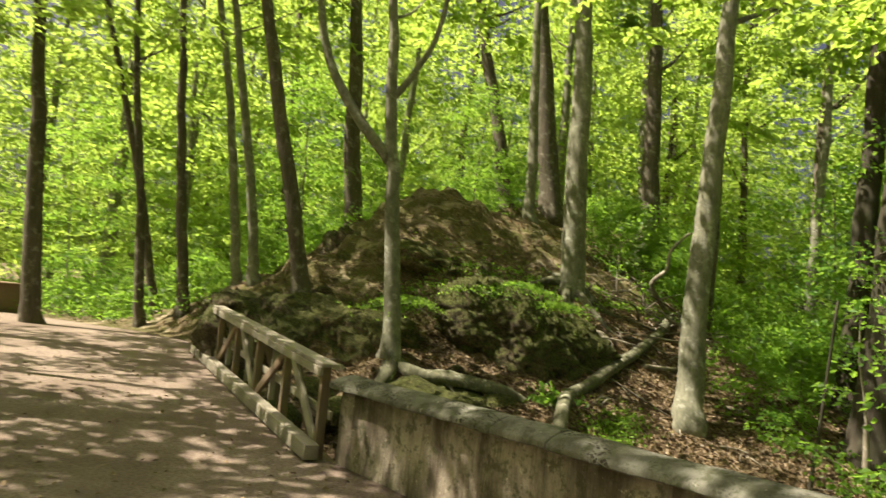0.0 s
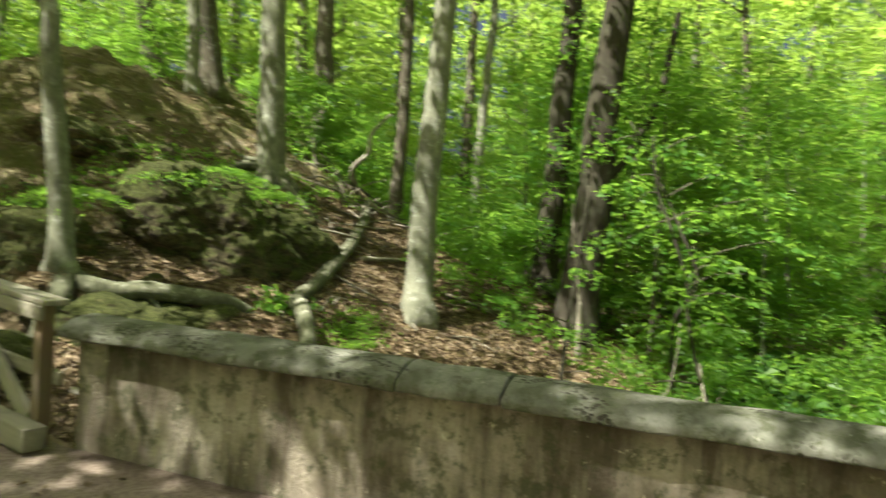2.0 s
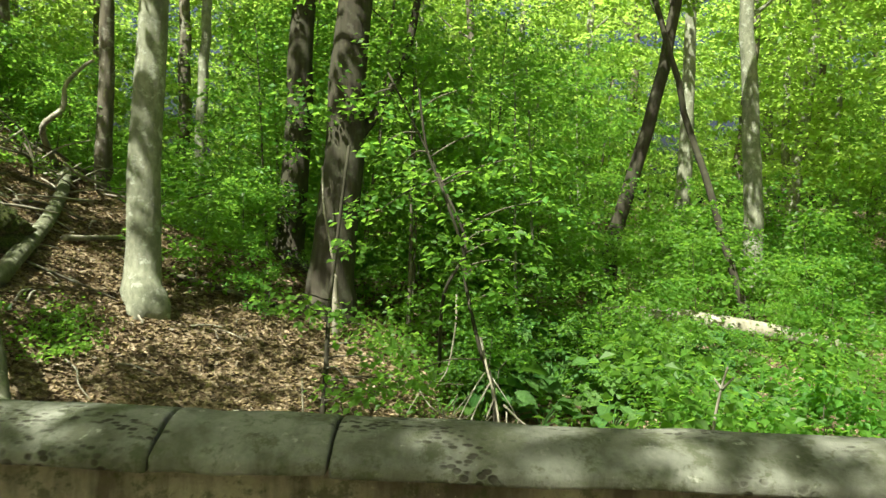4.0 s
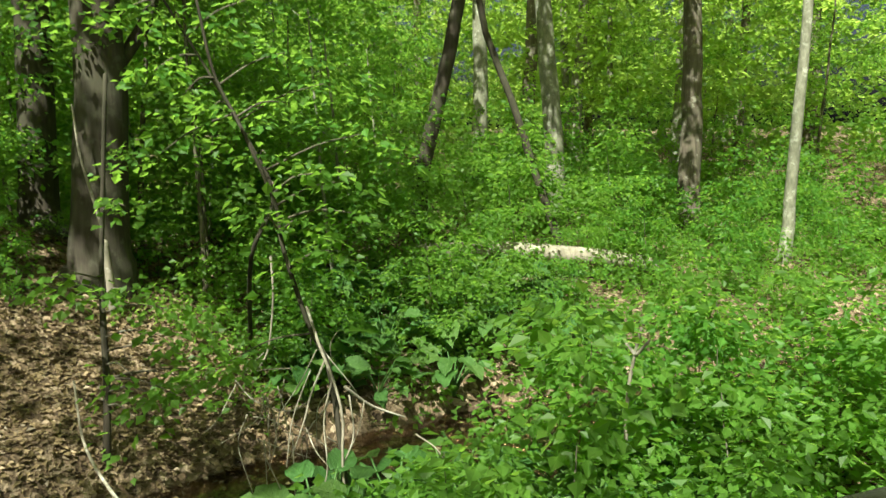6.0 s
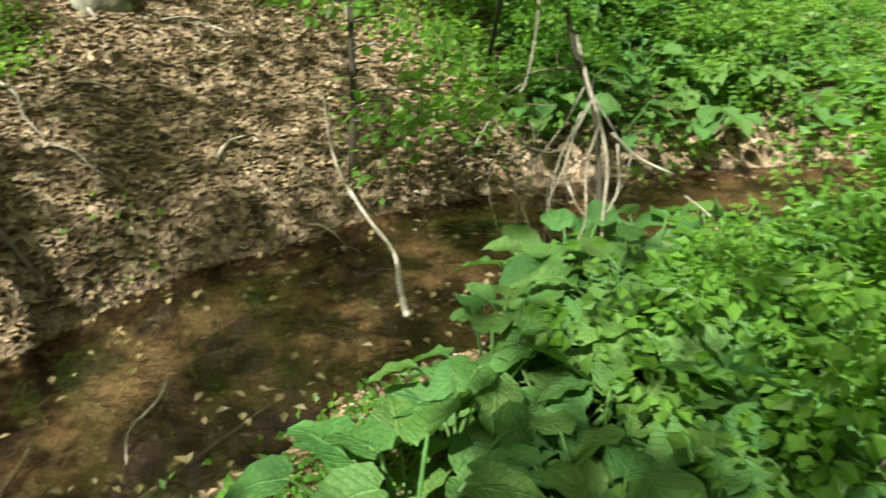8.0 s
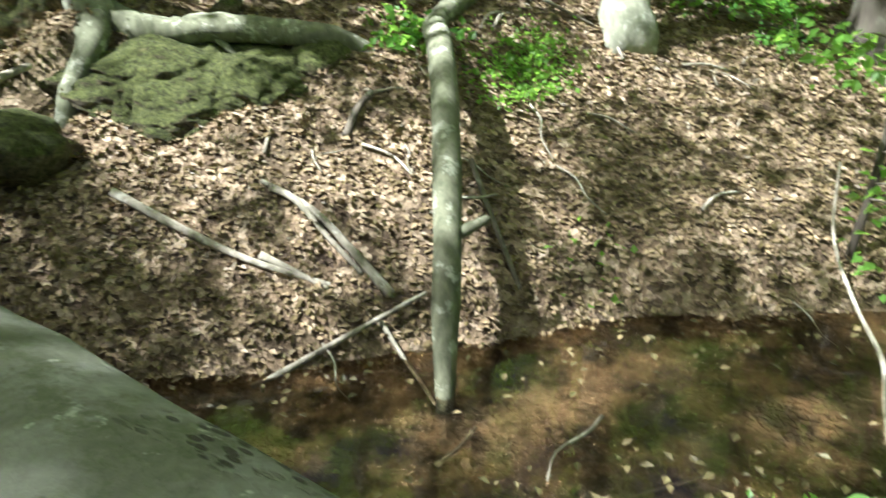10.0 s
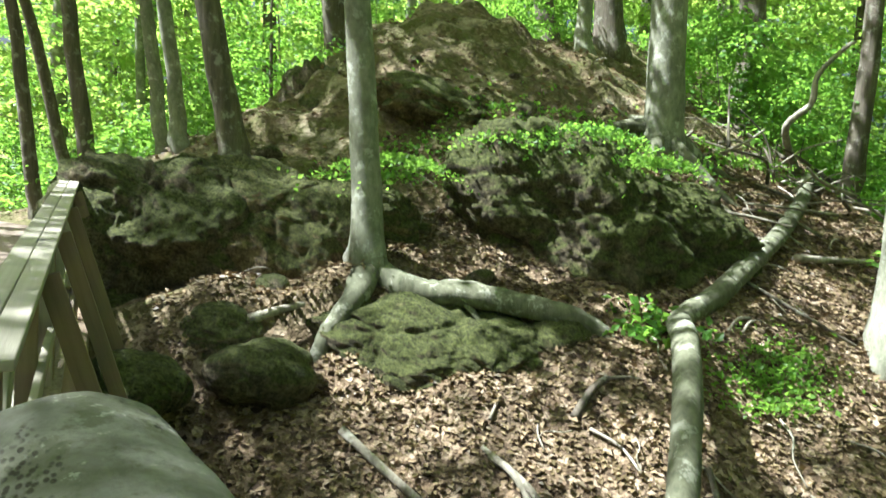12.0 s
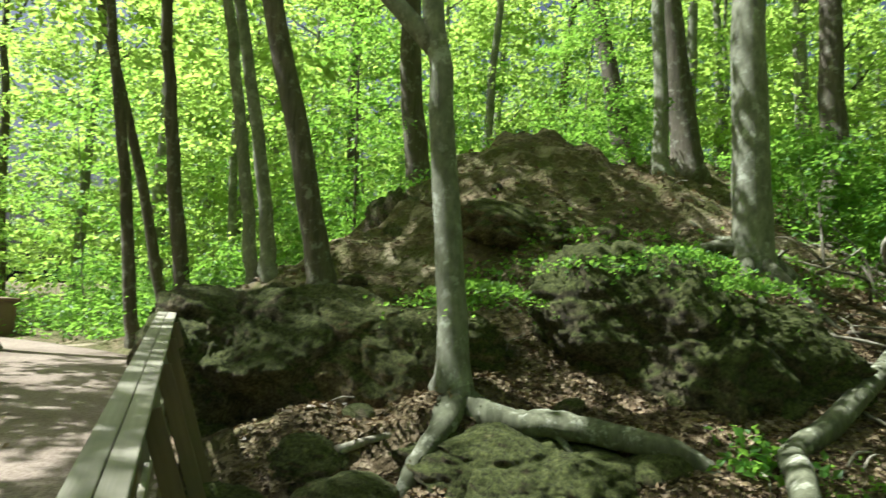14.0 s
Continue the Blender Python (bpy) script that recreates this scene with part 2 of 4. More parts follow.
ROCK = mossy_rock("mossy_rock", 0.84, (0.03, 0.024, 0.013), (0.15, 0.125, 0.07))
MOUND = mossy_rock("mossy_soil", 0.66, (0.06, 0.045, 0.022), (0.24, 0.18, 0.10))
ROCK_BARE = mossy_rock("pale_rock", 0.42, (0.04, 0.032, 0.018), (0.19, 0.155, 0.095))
WATER = stream_water("clear_brown_water")

# ---- mesh helpers ----
rng = np.random.default_rng(7)


def raw_mesh(name, verts, faces, material, smooth=True):
    """A mesh from arrays: verts n x 3, faces m x 3 or m x 4."""
    verts, faces = np.asarray(verts, dtype=np.float32), np.asarray(faces, dtype=np.int32)
    me = bpy.data.meshes.new(name)
    k = faces.shape[1]
    me.vertices.add(len(verts))
    me.vertices.foreach_set("co", verts.ravel())
    me.loops.add(faces.size)
    me.loops.foreach_set("vertex_index", faces.ravel())
    me.polygons.add(len(faces))
    me.polygons.foreach_set("loop_start", np.arange(0, faces.size, k, dtype=np.int32))
    me.polygons.foreach_set("use_smooth", np.full(len(faces), smooth))
    me.update(calc_edges=True)
    me.materials.append(material)
    return me


def put(name, me, parent=None, label=""):
    ob = new(name, me)
    if parent:
        ob.parent = parent
    return tagged(ob, label)


def part(name, bm, material, parent, label=""):
    me = bpy.data.meshes.new(name)
    bm.to_mesh(me)
    bm.free()
    me.materials.append(material)
    return put(name, me, parent, label)


def merge(pieces):
    vs, fs, n = [], [], 0
    for v, f in pieces:
        vs.append(v)
        fs.append(np.asarray(f) + n)
        n += len(v)
    return np.concatenate(vs), np.concatenate(fs)


def smooth_line(points, n):
    """Catmull-Rom through the points, n samples."""
    p = np.asarray(points, float)
    p = np.vstack([2 * p[0] - p[1], p, 2 * p[-1] - p[-2]])
    u = np.linspace(0, len(p) - 3 - 1e-6, n)
    i = u.astype(int)
    t = (u - i)[:, None]
    a, b, c, d = p[i], p[i + 1], p[i + 2], p[i + 3]
    return 0.5 * (2 * b + (c - a) * t + (2 * a - 5 * b + 4 * c - d) * t ** 2 + (3 * b - a - 3 * c + d) * t ** 3)


def tube(line, radii, sides=8, lumps=0.0, seed=0):
    """A tapered round limb along a line; closed at the tip."""
    line, radii = np.asarray(line, float), np.asarray(radii, float)
    n = len(line)
    tan = np.gradient(line, axis=0)
    tan /= np.linalg.norm(tan, axis=1)[:, None] + 1e-9
    ref = np.where(np.abs(tan[:, 2:3]) > 0.9, np.array([[1.0, 0, 0]]), np.array([[0, 0, 1.0]]))
    ref = np.tile(ref[n // 2], (n, 1))
    s = np.cross(tan, ref)
    s /= np.linalg.norm(s, axis=1)[:, None] + 1e-9
    u = np.cross(s, tan)
    a = np.linspace(0, 2 * math.pi, sides, endpoint=False)
    r = np.repeat(radii[:, None], sides, 1)
    if lumps:
        g = np.random.default_rng(seed)
        r = r * (1 + lumps * g.standard_normal((n, sides)) * 0.5 + lumps * np.sin(a[None] * 3 + g.random() * 6 + np.arange(n)[:, None] * 0.25))
    v = line[:, None] + r[..., None] * (np.cos(a)[None, :, None] * s[:, None] + np.sin(a)[None, :, None] * u[:, None])
    v = v.reshape(-1, 3)
    i, j = np.meshgrid(np.arange(n - 1), np.arange(sides), indexing="ij")
    k = (j + 1) % sides
    f = np.stack([i * sides + j, i * sides + k, (i + 1) * sides + k, (i + 1) * sides + j], -1).reshape(-1, 4)
    v = np.vstack([v, line[-1:] + tan[-1:] * radii[-1], line[:1]])
    tip, root = len(v) - 2, len(v) - 1
    j = np.arange(sides)
    k = (j + 1) % sides
    e = (n - 1) * sides
    f = np.vstack([f, np.stack([e + j, e + k, np.full(sides, tip), np.full(sides, tip)], 1)[:, [0, 1, 2, 2]], np.stack([k, j, np.full(sides, root), np.full(sides, root)], 1)])
    return v, f


def tube_mesh(name, tubes, material):
    v, f = merge(tubes)
    me = bpy.data.meshes.new(name)
    me.from_pydata(v.tolist(), [], [list(dict.fromkeys(q)) for q in f.tolist()])
    me.polygons.foreach_set("use_smooth", np.full(len(me.polygons), True))
    me.materials.append(material)
    return me


def leaf_arrays(pts, out, size, g, droop=0.25, wide=0.36, tilt=0.5):
    """One folded diamond leaf at each point, its length along out, faces near level."""
    n = len(pts)
    a = np.array(out, float) + 0.5 * g.standard_normal((n, 3)) * np.array([1, 1, 0.5])
    a[:, 2] -= droop
    a /= np.linalg.norm(a, axis=1)[:, None] + 1e-9
    up = np.array([0, 0, 1.0]) + tilt * g.standard_normal((n, 3))
    b = np.cross(up, a)
    b /= np.linalg.norm(b, axis=1)[:, None] + 1e-9
    c = np.cross(a, b)
    s = (size * (0.65 + 0.7 * g.random(n)))[:, None]
    v = np.stack([pts, pts + a * s * 0.45 + b * s * wide + c * s * 0.1, pts + a * s - c * s * 0.08, pts + a * s * 0.45 - b * s * wide + c * s * 0.1], 1).reshape(-1, 3)
    return v, np.arange(4 * n).reshape(n, 4)


def sprays(centres, radius, per, g, thick=0.075, spread=None):
    """Flat sprays of leaf points about the centres."""
    n = len(centres)
    ang, rr = g.random((n, per)) * 2 * math.pi, np.sqrt(g.random((n, per)))
    rad = radius * (0.6 + 0.8 * g.random((n, 1)))
    d = np.stack([np.cos(ang) * rr * rad, np.sin(ang) * rr * rad, thick * g.standard_normal((n, per)) - 0.18 * (rr * rad) ** 1.5], -1)
    lean = 0.25 * g.standard_normal((n, 1, 2))
    d[..., 2] += (d[..., :2] * lean).sum(-1)
    out = np.stack([np.cos(ang), np.sin(ang), 0 * ang], -1)
    return (centres[:, None] + d).reshape(-1, 3), out.reshape(-1, 3)


# ---- the lie of the land ----
STREAM = np.array([(-6.0, -4.0), (-3.6, -1.2), (-1.5, 1.0), (0.3, 2.75), (1.5, 4.1), (2.8, 5.1), (4.6, 5.7), (7.5, 6.2), (13.0, 6.6), (30.0, 9.0), (90.0, 14.0)])
WATER_Z = -1.5


def to_line(x, y, line):
    best = np.full(np.shape(x), 1e9)
    for (ax, ay), (bx, by) in zip(line[:-1], line[1:]):
        t = np.clip(((x - ax) * (bx - ax) + (y - ay) * (by - ay)) / ((bx - ax) ** 2 + (by - ay) ** 2), 0, 1)
        best = np.minimum(best, np.hypot(x - ax - t * (bx - ax), y - ay - t * (by - ay)))
    return best


def soft_max(a, b, k=0.25):
    return 0.5 * (a + b + np.sqrt((a - b) ** 2 + k * k))


def waves(x, y, s=1.0):
    return (np.sin(1.1 * x / s + 0.7 * y / s) + np.sin(-0.6 * x / s + 1.3 * y / s + 1.7) + 0.6 * np.sin(2.3 * x / s - 1.9 * y / s + 0.4) + 0.4 * np.sin(3.7 * x / s + 3.1 * y / s)) / 3


def edge_of_road(x):
    x = np.asarray(x, float)
    e = np.where(x > 0, 0.1, 0.1 - 0.2 * x)
    return np.where(x < -9, 0.1 + 0.2 * 9 - 0.10 * np.clip(-9 - x, 0, 99) ** 1.7, e)


def road_height(x, y):
    return 0.045 * np.clip(-np.asarray(x, float), 0, 9) + 0.012 * waves(x, y, 0.5)


def land(x, y):
    """Height of the forest floor."""
    x, y = np.asarray(x, float), np.asarray(y, float)
    dx, dy = x - 0.1, y - 3.6
    d, s = -0.71 * dx + 0.70 * dy, 0.70 * dx + 0.71 * dy
    slope = 0.62 - 0.19 * np.clip((s + 0.5) / 3.0, 0, 1)
    fade = np.clip((s - 3.0) / 3.0, 0, 1)
    hill = -1.6 + slope * np.clip(d, 0, 6.2 - 2.6 * fade) + 0.33 * (1 - fade) * np.clip(d - 6.2, 0, 12) - 0.35 * np.clip(-d, 0, 3)
    beyond = np.clip(-0.939 * (x + 7.8) - 0.343 * (y - 3.2), 0, 99)
    hill = hill - 0.45 * np.clip(beyond, 0, 99)
    hill = hill + 1.35 * np.exp(-((x + 8.6) ** 2 + (y - 7.4) ** 2) / 5.5)
    far = -1.42 + 0.12 * np.clip(y - 6.2, 0, 14) + 0.05 * np.clip(y - 20, 0, 40)
    z = soft_max(hill, far, 0.35)
    z = soft_max(z, np.where(x < -4, 0.32, -1.45), 0.2)
    west = np.clip((-2.5 - x) / 3, 0, 1)
    z = z + west * (0.18 * np.abs(waves(y, x, 0.7)) + 0.15 * np.abs(waves(x, y, 0.31)) + 0.07 * np.abs(waves(y, x, 0.16)) - 0.17)
    ledge = np.clip((-5.6 - x) / 1.2, 0, 1) * np.clip((z - 1.4) / 0.5, 0, 1) * np.clip((16 - y) / 3, 0, 1)
    z = z + ledge * 0.10 * np.sin(z * 9.5 + 2.2 * waves(x, y, 1.1) + 1.2 * waves(y, x, 0.4))
    z = z + 0.34 * np.exp(-((x + 4.05) ** 2 + (y - 3.72) ** 2) / 0.30)
    z = z + 0.09 * waves(x, y, 0.8) + 0.05 * waves(y, x, 0.3) + 0.3 * waves(x, y, 6) * np.clip((np.hypot(x, y) - 15) / 20, 0, 1)
    c = to_line(x, y, STREAM) + 0.12 * waves(x, y, 0.35)
    bed = -1.78 + 0.9 * np.clip(c - 0.75, 0, 9) ** 1.15
    z = np.where(y > -9, -soft_max(-z, -bed, 0.12), z)
    e = edge_of_road(x)
    inside = y < e
    gorge = np.clip(to_line(x, y, STREAM) - 0.9, 0, 9)
    under = np.minimum(road_height(x, y) - 0.12, np.where((x < 0.6) & (x > -7.2) & (y > -6), -1.6 + 1.2 * gorge, 9))
    near = np.clip((y - e) / 1.2, 0, 1)
    shoulder = np.where(x > 0, -1.1, np.where(x < -7.3, road_height(x, y) - 0.05, np.minimum(-1.6 + 0.8 * gorge, road_height(x, y) - 0.25)))
    z = z + 0.1
    z = np.where(x < -7.3, np.minimum(z, 0.2 + road_height(x, y) * 0.8 + 0.9 * np.clip(y - e, 0, 99)), z)
    z = np.where(inside, under, z * near + np.minimum(shoulder, 9) * (1 - near))
    return z


def axis(lo, a, b, hi, step, far):
    fine = np.arange(a, b, step)
    grow = lambda length: np.cumsum(step * 1.16 ** np.arange(1, 200))
    left = a - grow(0)
    right = fine[-1] + grow(0)
    return np.concatenate([left[left > lo][::-1], fine, right[right < hi]])


def sheet(xs, ys, height):
    X, Y = np.meshgrid(xs, ys, indexing="ij")
    v = np.stack([X, Y, height(X, Y)], -1).reshape(-1, 3)
    nx, ny = X.shape
    i, j = np.meshgrid(np.arange(nx - 1), np.arange(ny - 1), indexing="ij")
    k = i * ny + j
    return v, np.stack([k, k + ny, k + ny + 1, k + 1], -1).reshape(-1, 4)


v, f = sheet(axis(-900, -12, 8, 900, 0.11, 0), axis(-900, -1.5, 14, 900, 0.11, 0), land)
ground = put("ground", raw_mesh("ground", v, f, LITTER))
tagged(ground, "brown leaf-littered forest floor sloping down to a stream", "ground", kind="structure")

# road: a slab that also carries over the gorge
xs, us = np.arange(-24, 30, 0.2), np.linspace(0, 1, 36)
X, U = np.meshgrid(xs, us, indexing="ij")
Y = edge_of_road(X) - 0.02 - U * 5.2 + 0.05 * waves(X, X, 0.4) * (X < -7.5)
Z = road_height(X, Y)
top = np.stack([X, Y, Z], -1)
skirt = top[:, :1].copy()
skirt[..., 2] -= 0.32
back = top[:, -1:].copy()
back[..., 2] -= 0.32
full = np.concatenate([skirt, top, back], 1)
nx, ny = full.shape[:2]
i, j = np.meshgrid(np.arange(nx - 1), np.arange(ny - 1), indexing="ij")
k = i * ny + j
road = put("road", raw_mesh("road", full.reshape(-1, 3), np.stack([k, k + 1, k + ny + 1, k + ny], -1).reshape(-1, 4), ROAD))
tagged(road, "packed pale dirt track crossing the bridge", "road", kind="structure")

line = smooth_line(STREAM[:-1], 120)
side = np.gradient(line, axis=0)
side = np.stack([-side[:, 1], side[:, 0]], 1) / np.linalg.norm(side, axis=1)[:, None]
bank_line, across = line, side
wv = np.stack([np.column_stack([line + side * o, np.full(len(line), WATER_Z)]) for o in (-1.5, -0.5, 0.5, 1.5)], 1)
i, j = np.meshgrid(np.arange(len(line) - 1), np.arange(3), indexing="ij")
k = i * 4 + j
water = put("water", raw_mesh("water", wv.reshape(-1, 3), np.stack([k, k + 4, k + 5, k + 1], -1).reshape(-1, 4), WATER))
tagged(water, "shallow clear brown stream over a muddy bed", "stream", kind="structure")

# ---- parapet ----


def block(lo, hi, bevel=0.02, rough=0.0, cuts=0, seed=0, dome=0.0):
    """A bevelled block, worn by noise where rough is set."""
    bm = bmesh.new()
    bmesh.ops.create_cube(bm, size=1.0)
    lo, hi = Vector(lo), Vector(hi)
    for w in bm.verts:
        w.co = Vector([lo[a] + (w.co[a] + 0.5) * (hi[a] - lo[a]) for a in range(3)])
    if bevel:
        bmesh.ops.bevel(bm, geom=list(bm.edges), offset=bevel, segments=2, affect="EDGES", profile=0.6)
    if cuts:
        long = [e for e in bm.edges if e.calc_length() > 0.25]
        bmesh.ops.subdivide_edges(bm, edges=long, cuts=cuts, use_grid_fill=True)
    mid = (lo + hi) / 2
    half = (hi - lo) / 2
    for w in bm.verts:
        if dome and w.co.z > mid.z:
            q = (w.co.y - mid.y) / half.y
            w.co.z += dome * (1 - q * q)
        if rough:
            w.co += Vector(noise.noise_vector(w.co * 3.1 + Vector((seed, 0, 0)))) * rough
            w.co += Vector(noise.noise_vector(w.co * 11 + Vector((0, seed, 0)))) * rough * 0.4
    for q in bm.faces:
        q.smooth = True
    return bm


parapet = tagged(new("parapet"), "weathered concrete bridge parapet with a stained flat coping", "parapet wall", kind="structure")
part("wall", block((0.05, 0.09, -2.2), (11.0, 0.42, 0.738), 0.03, 0.02, 14), CONCRETE, parapet, "stained cracked concrete wall face")
cuts = [0.0, 2.36, 2.93, 5.2, 7.6, 11.0]
for n, (a, b) in enumerate(zip(cuts[:-1], cuts[1:])):
    part("coping_stone", block((a + 0.005, -0.04, 0.738), (b - 0.005, (0.44, 0.42, 0.395, 0.385, 0.385)[n], 0.785), 0.014, 0.014, 12, n * 3.3, 0.085), COPING, parapet, "grey pitted coping stone with lichen")

# ---- railing ----
R0, R1 = Vector((-0.06, -0.004, 0.0)), Vector((-7.19, 1.43, 0.0))
RDIR = (R1 - R0).normalized()
RLEN = (R1 - R0).length
RANG = math.atan2(RDIR.y, RDIR.x)


def rail_top(s):
    return 0.95 + 0.392 * s / RLEN


def along(s, side, z):
    return R0 + RDIR * s + Vector((RDIR.y, -RDIR.x, 0)) * side + Vector((0, 0, z))


def timber(name, a, b, w, h, material, parent, label="", flat=(0, 0, 1)):
    """A sawn timber from a to b, w wide across and h thick."""
    a, b = Vector(a), Vector(b)
    d = b - a
    bm = block((0, -w / 2, -h / 2), (d.length, w / 2, h / 2), 0.006, 0.003, 3, a.x * 7)
    x = d.normalized()
    y = Vector(flat).cross(x).normalized()
    z = x.cross(y)
    m = Matrix((x, y, z)).transposed().to_4x4()
    ob = part(name, bm, material, parent, label)
    ob.matrix_local = Matrix.Translation(a) @ m
    return ob


railing = tagged(new("railing"), "weathered timber bridge railing with diagonal braces", "railing")
for side in (-0.046, 0.046):
    joint = RLEN * (0.42 if side < 0 else 0.6)
    timber("top_board", along(-0.02, side, rail_top(0)), along(joint - 0.003, side, rail_top(joint)), 0.088, 0.038, WOOD, railing)
    timber("top_board", along(joint + 0.003, side, rail_top(joint)), along(RLEN, side, rail_top(RLEN)), 0.088, 0.038, WOOD, railing)
timber("fascia_board", along(0.0, -0.085, rail_top(0) - 0.068), along(RLEN, -0.085, rail_top(RLEN) - 0.068), 0.035, 0.092, WOOD, railing)
STEP = (RLEN - 0.30) / 5
for n in range(6):
    s = 0.12 + n * STEP
    g = float(road_height(along(s, 0, 0).x, 0))
    timber("post", along(s, 0.0, g - 0.35), along(s, 0.0, rail_top(s) - 0.022), 0.09, 0.09, BROWN_WOOD, railing, flat=RDIR)
    if n:
        timber("brace", along(s + 0.08, 0.55, g - 0.55), along(s + 0.08, 0.075, rail_top(s) - 0.06), 0.10, 0.04, BROWN_WOOD, railing, flat=RDIR)
    if n in (0, 2, 4):
        timber("diagonal", along(s + 0.1, -0.02, g + 0.16), along(s + STEP * 0.8, -0.02, rail_top(s + STEP) - 0.12), 0.04, 0.13, WOOD, railing)
    if n in (1, 3):
        timber("diagonal", along(s + STEP - 0.1, -0.02, g + 0.2), along(s + 0.1, -0.02, rail_top(s) - 0.12), 0.04, 0.11, BROWN_WOOD, railing)
    if n in (1, 2, 3, 4):
        timber("slat", along(s + STEP * 0.5, 0.03, g + 0.2), along(s + STEP * 0.5, 0.03, rail_top(s) - 0.03), 0.08, 0.03, WOOD, railing, "pale upright slat", flat=RDIR)
timber("lower_rail", along(0, 0.06, 0.45), along(RLEN, 0.06, 0.81), 0.035, 0.09, WOOD, railing)
timber("kerb_beam", along(-0.05, -0.12, 0.10), along(RLEN, -0.12, 0.43), 0.15, 0.15, WOOD, railing, "grey timber kerb beam")
timber("edge_beam", along(-0.1, 0.14, -0.22), along(RLEN, 0.14, 0.08), 0.16, 0.34, BROWN_WOOD, railing, "dark timber edge beam")

# ---- rocks ----


def rock_mesh(name, size, seed, material, rough, detail):
    """A weathered rock: rounded knobs between cracks, at two sizes, with crumbling relief."""
    bm = bmesh.new()
    bmesh.ops.create_icosphere(bm, subdivisions=detail, radius=1.0)
    off = Vector((seed * 3.7, seed * 1.3, seed * 2.1))
    mean = (size[0] + size[1] + size[2]) / 3
    for w in bm.verts:
        p = w.co.copy()
        q = Vector((p.x * size[0], p.y * size[1], p.z * size[2])) + off
        q += Vector(noise.noise_vector(q * 1.9)) * 0.16
        near = noise.voronoi(q * 1.25)[0]
        small = noise.voronoi(q * 7.0)[0]
        lift = 0.26 * (0.45 - near[0]) - 0.07 * max(0.0, 1 - (near[1] - near[0]) / 0.10)
        lift += 0.07 * (0.45 - small[0]) - 0.022 * max(0.0, 1 - (small[1] - small[0]) / 0.16)
        lift += 0.6 * noise.noise(q * 0.85) + 0.18 * noise.noise(q * 2.6) + 0.09 * noise.noise(q * 6.5) + 0.04 * noise.noise(q * 14) + 0.022 * noise.noise(q * 29)
        r = 1 + rough * 1.15 * lift / max(mean, 0.5)
        w.co = Vector((p.x * size[0], p.y * size[1], p.z * size[2])) * r
    for q in bm.faces:
        q.smooth = True
    me = bpy.data.meshes.new(name)
    bm.to_mesh(me)
    bm.free()
    me.materials.append(material)
    return me


def boulder(name, centre, size, turn, seed, material, label, rough=0.3, detail=6):
    ob = new(name, rock_mesh(name, size, seed, material, rough, detail))
    ob.matrix_basis = pose(*centre, *turn)
    return tagged(ob, label, "rock")


outcrops = []
outcrops.append(boulder('rock_outcrop', (-3.80, 6.30, 0.98), (1.7, 1.15, 1.12), (0, 12, 47), 1, ROCK, 'big dark mossy rock face set in the slope', 0.62, 7))
outcrops.append(boulder('rock_outcrop', (-3.43, 4.29, -0.22), (1.75, 0.95, 0.62), (0, 5, 48), 12, ROCK, 'low lichen-covered rock under beech roots', 0.5, 7))
outcrops.append(boulder('rock_outcrop', (-6.36, 2.20, 0.55), (1.2, 1.1, 1.25), (0, 0, 40), 3, ROCK_BARE, 'pale weathered rock beside the bridge', 0.6, 7))
outcrops.append(boulder('rock_outcrop', (-5.71, 3.42, 0.63), (1.7, 1.0, 1.05), (0, 8, 52), 4, MOUND, 'mossy rock bank below the path', 0.55, 7))
boulder('rock_outcrop', (-8.47, 5.06, 2.47), (0.8, 0.7, 0.75), (0, 0, 30), 5, ROCK_BARE, 'pale jagged rock on the mound', 0.8)
boulder('rock_outcrop', (-6.42, 5.96, 2.50), (1.0, 0.8, 0.35), (0, 14, 40), 6, MOUND, 'mossy ledge of rock and soil on the mound', 0.6)
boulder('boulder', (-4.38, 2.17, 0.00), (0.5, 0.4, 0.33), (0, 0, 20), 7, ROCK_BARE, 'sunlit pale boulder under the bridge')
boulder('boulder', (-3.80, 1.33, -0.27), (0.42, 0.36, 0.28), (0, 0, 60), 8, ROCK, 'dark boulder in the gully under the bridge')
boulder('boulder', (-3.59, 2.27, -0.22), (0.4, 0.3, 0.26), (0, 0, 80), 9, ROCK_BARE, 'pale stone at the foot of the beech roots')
# rounded bulges that stand out of the rock faces
for n, (host, at, r) in enumerate([
    (0, (-4.14, 5.54, 1.11), 0.62),
    (0, (-3.09, 6.44, 0.84), 0.52),
    (0, (-3.60, 5.91, 0.69), 0.42),
    (1, (-3.53, 3.35, -0.19), 0.36),
    (1, (-3.01, 4.20, -0.12), 0.38),
    (1, (-2.63, 4.83, 0.08), 0.30),
    (2, (-6.09, 1.92, 0.67), 0.58),
    (2, (-5.73, 1.66, -0.05), 0.45),
    (3, (-5.97, 3.27, 0.89), 0.62),
    (3, (-5.30, 3.62, 0.31), 0.45),
    (3, (-5.84, 2.64, 0.38), 0.42),
]):
    rock = outcrops[host]
    knob = put("bulge", rock_mesh("bulge", (r, r * 0.9, r * 0.85), 20 + n, rock.data.materials[0], 0.45, 5), rock)
    knob.matrix_local = rock.matrix_basis.inverted() @ pose(*at, 0, 0, n * 40)

# ---- trees ----


def ground_z(x, y):
    return float(land(x, y))


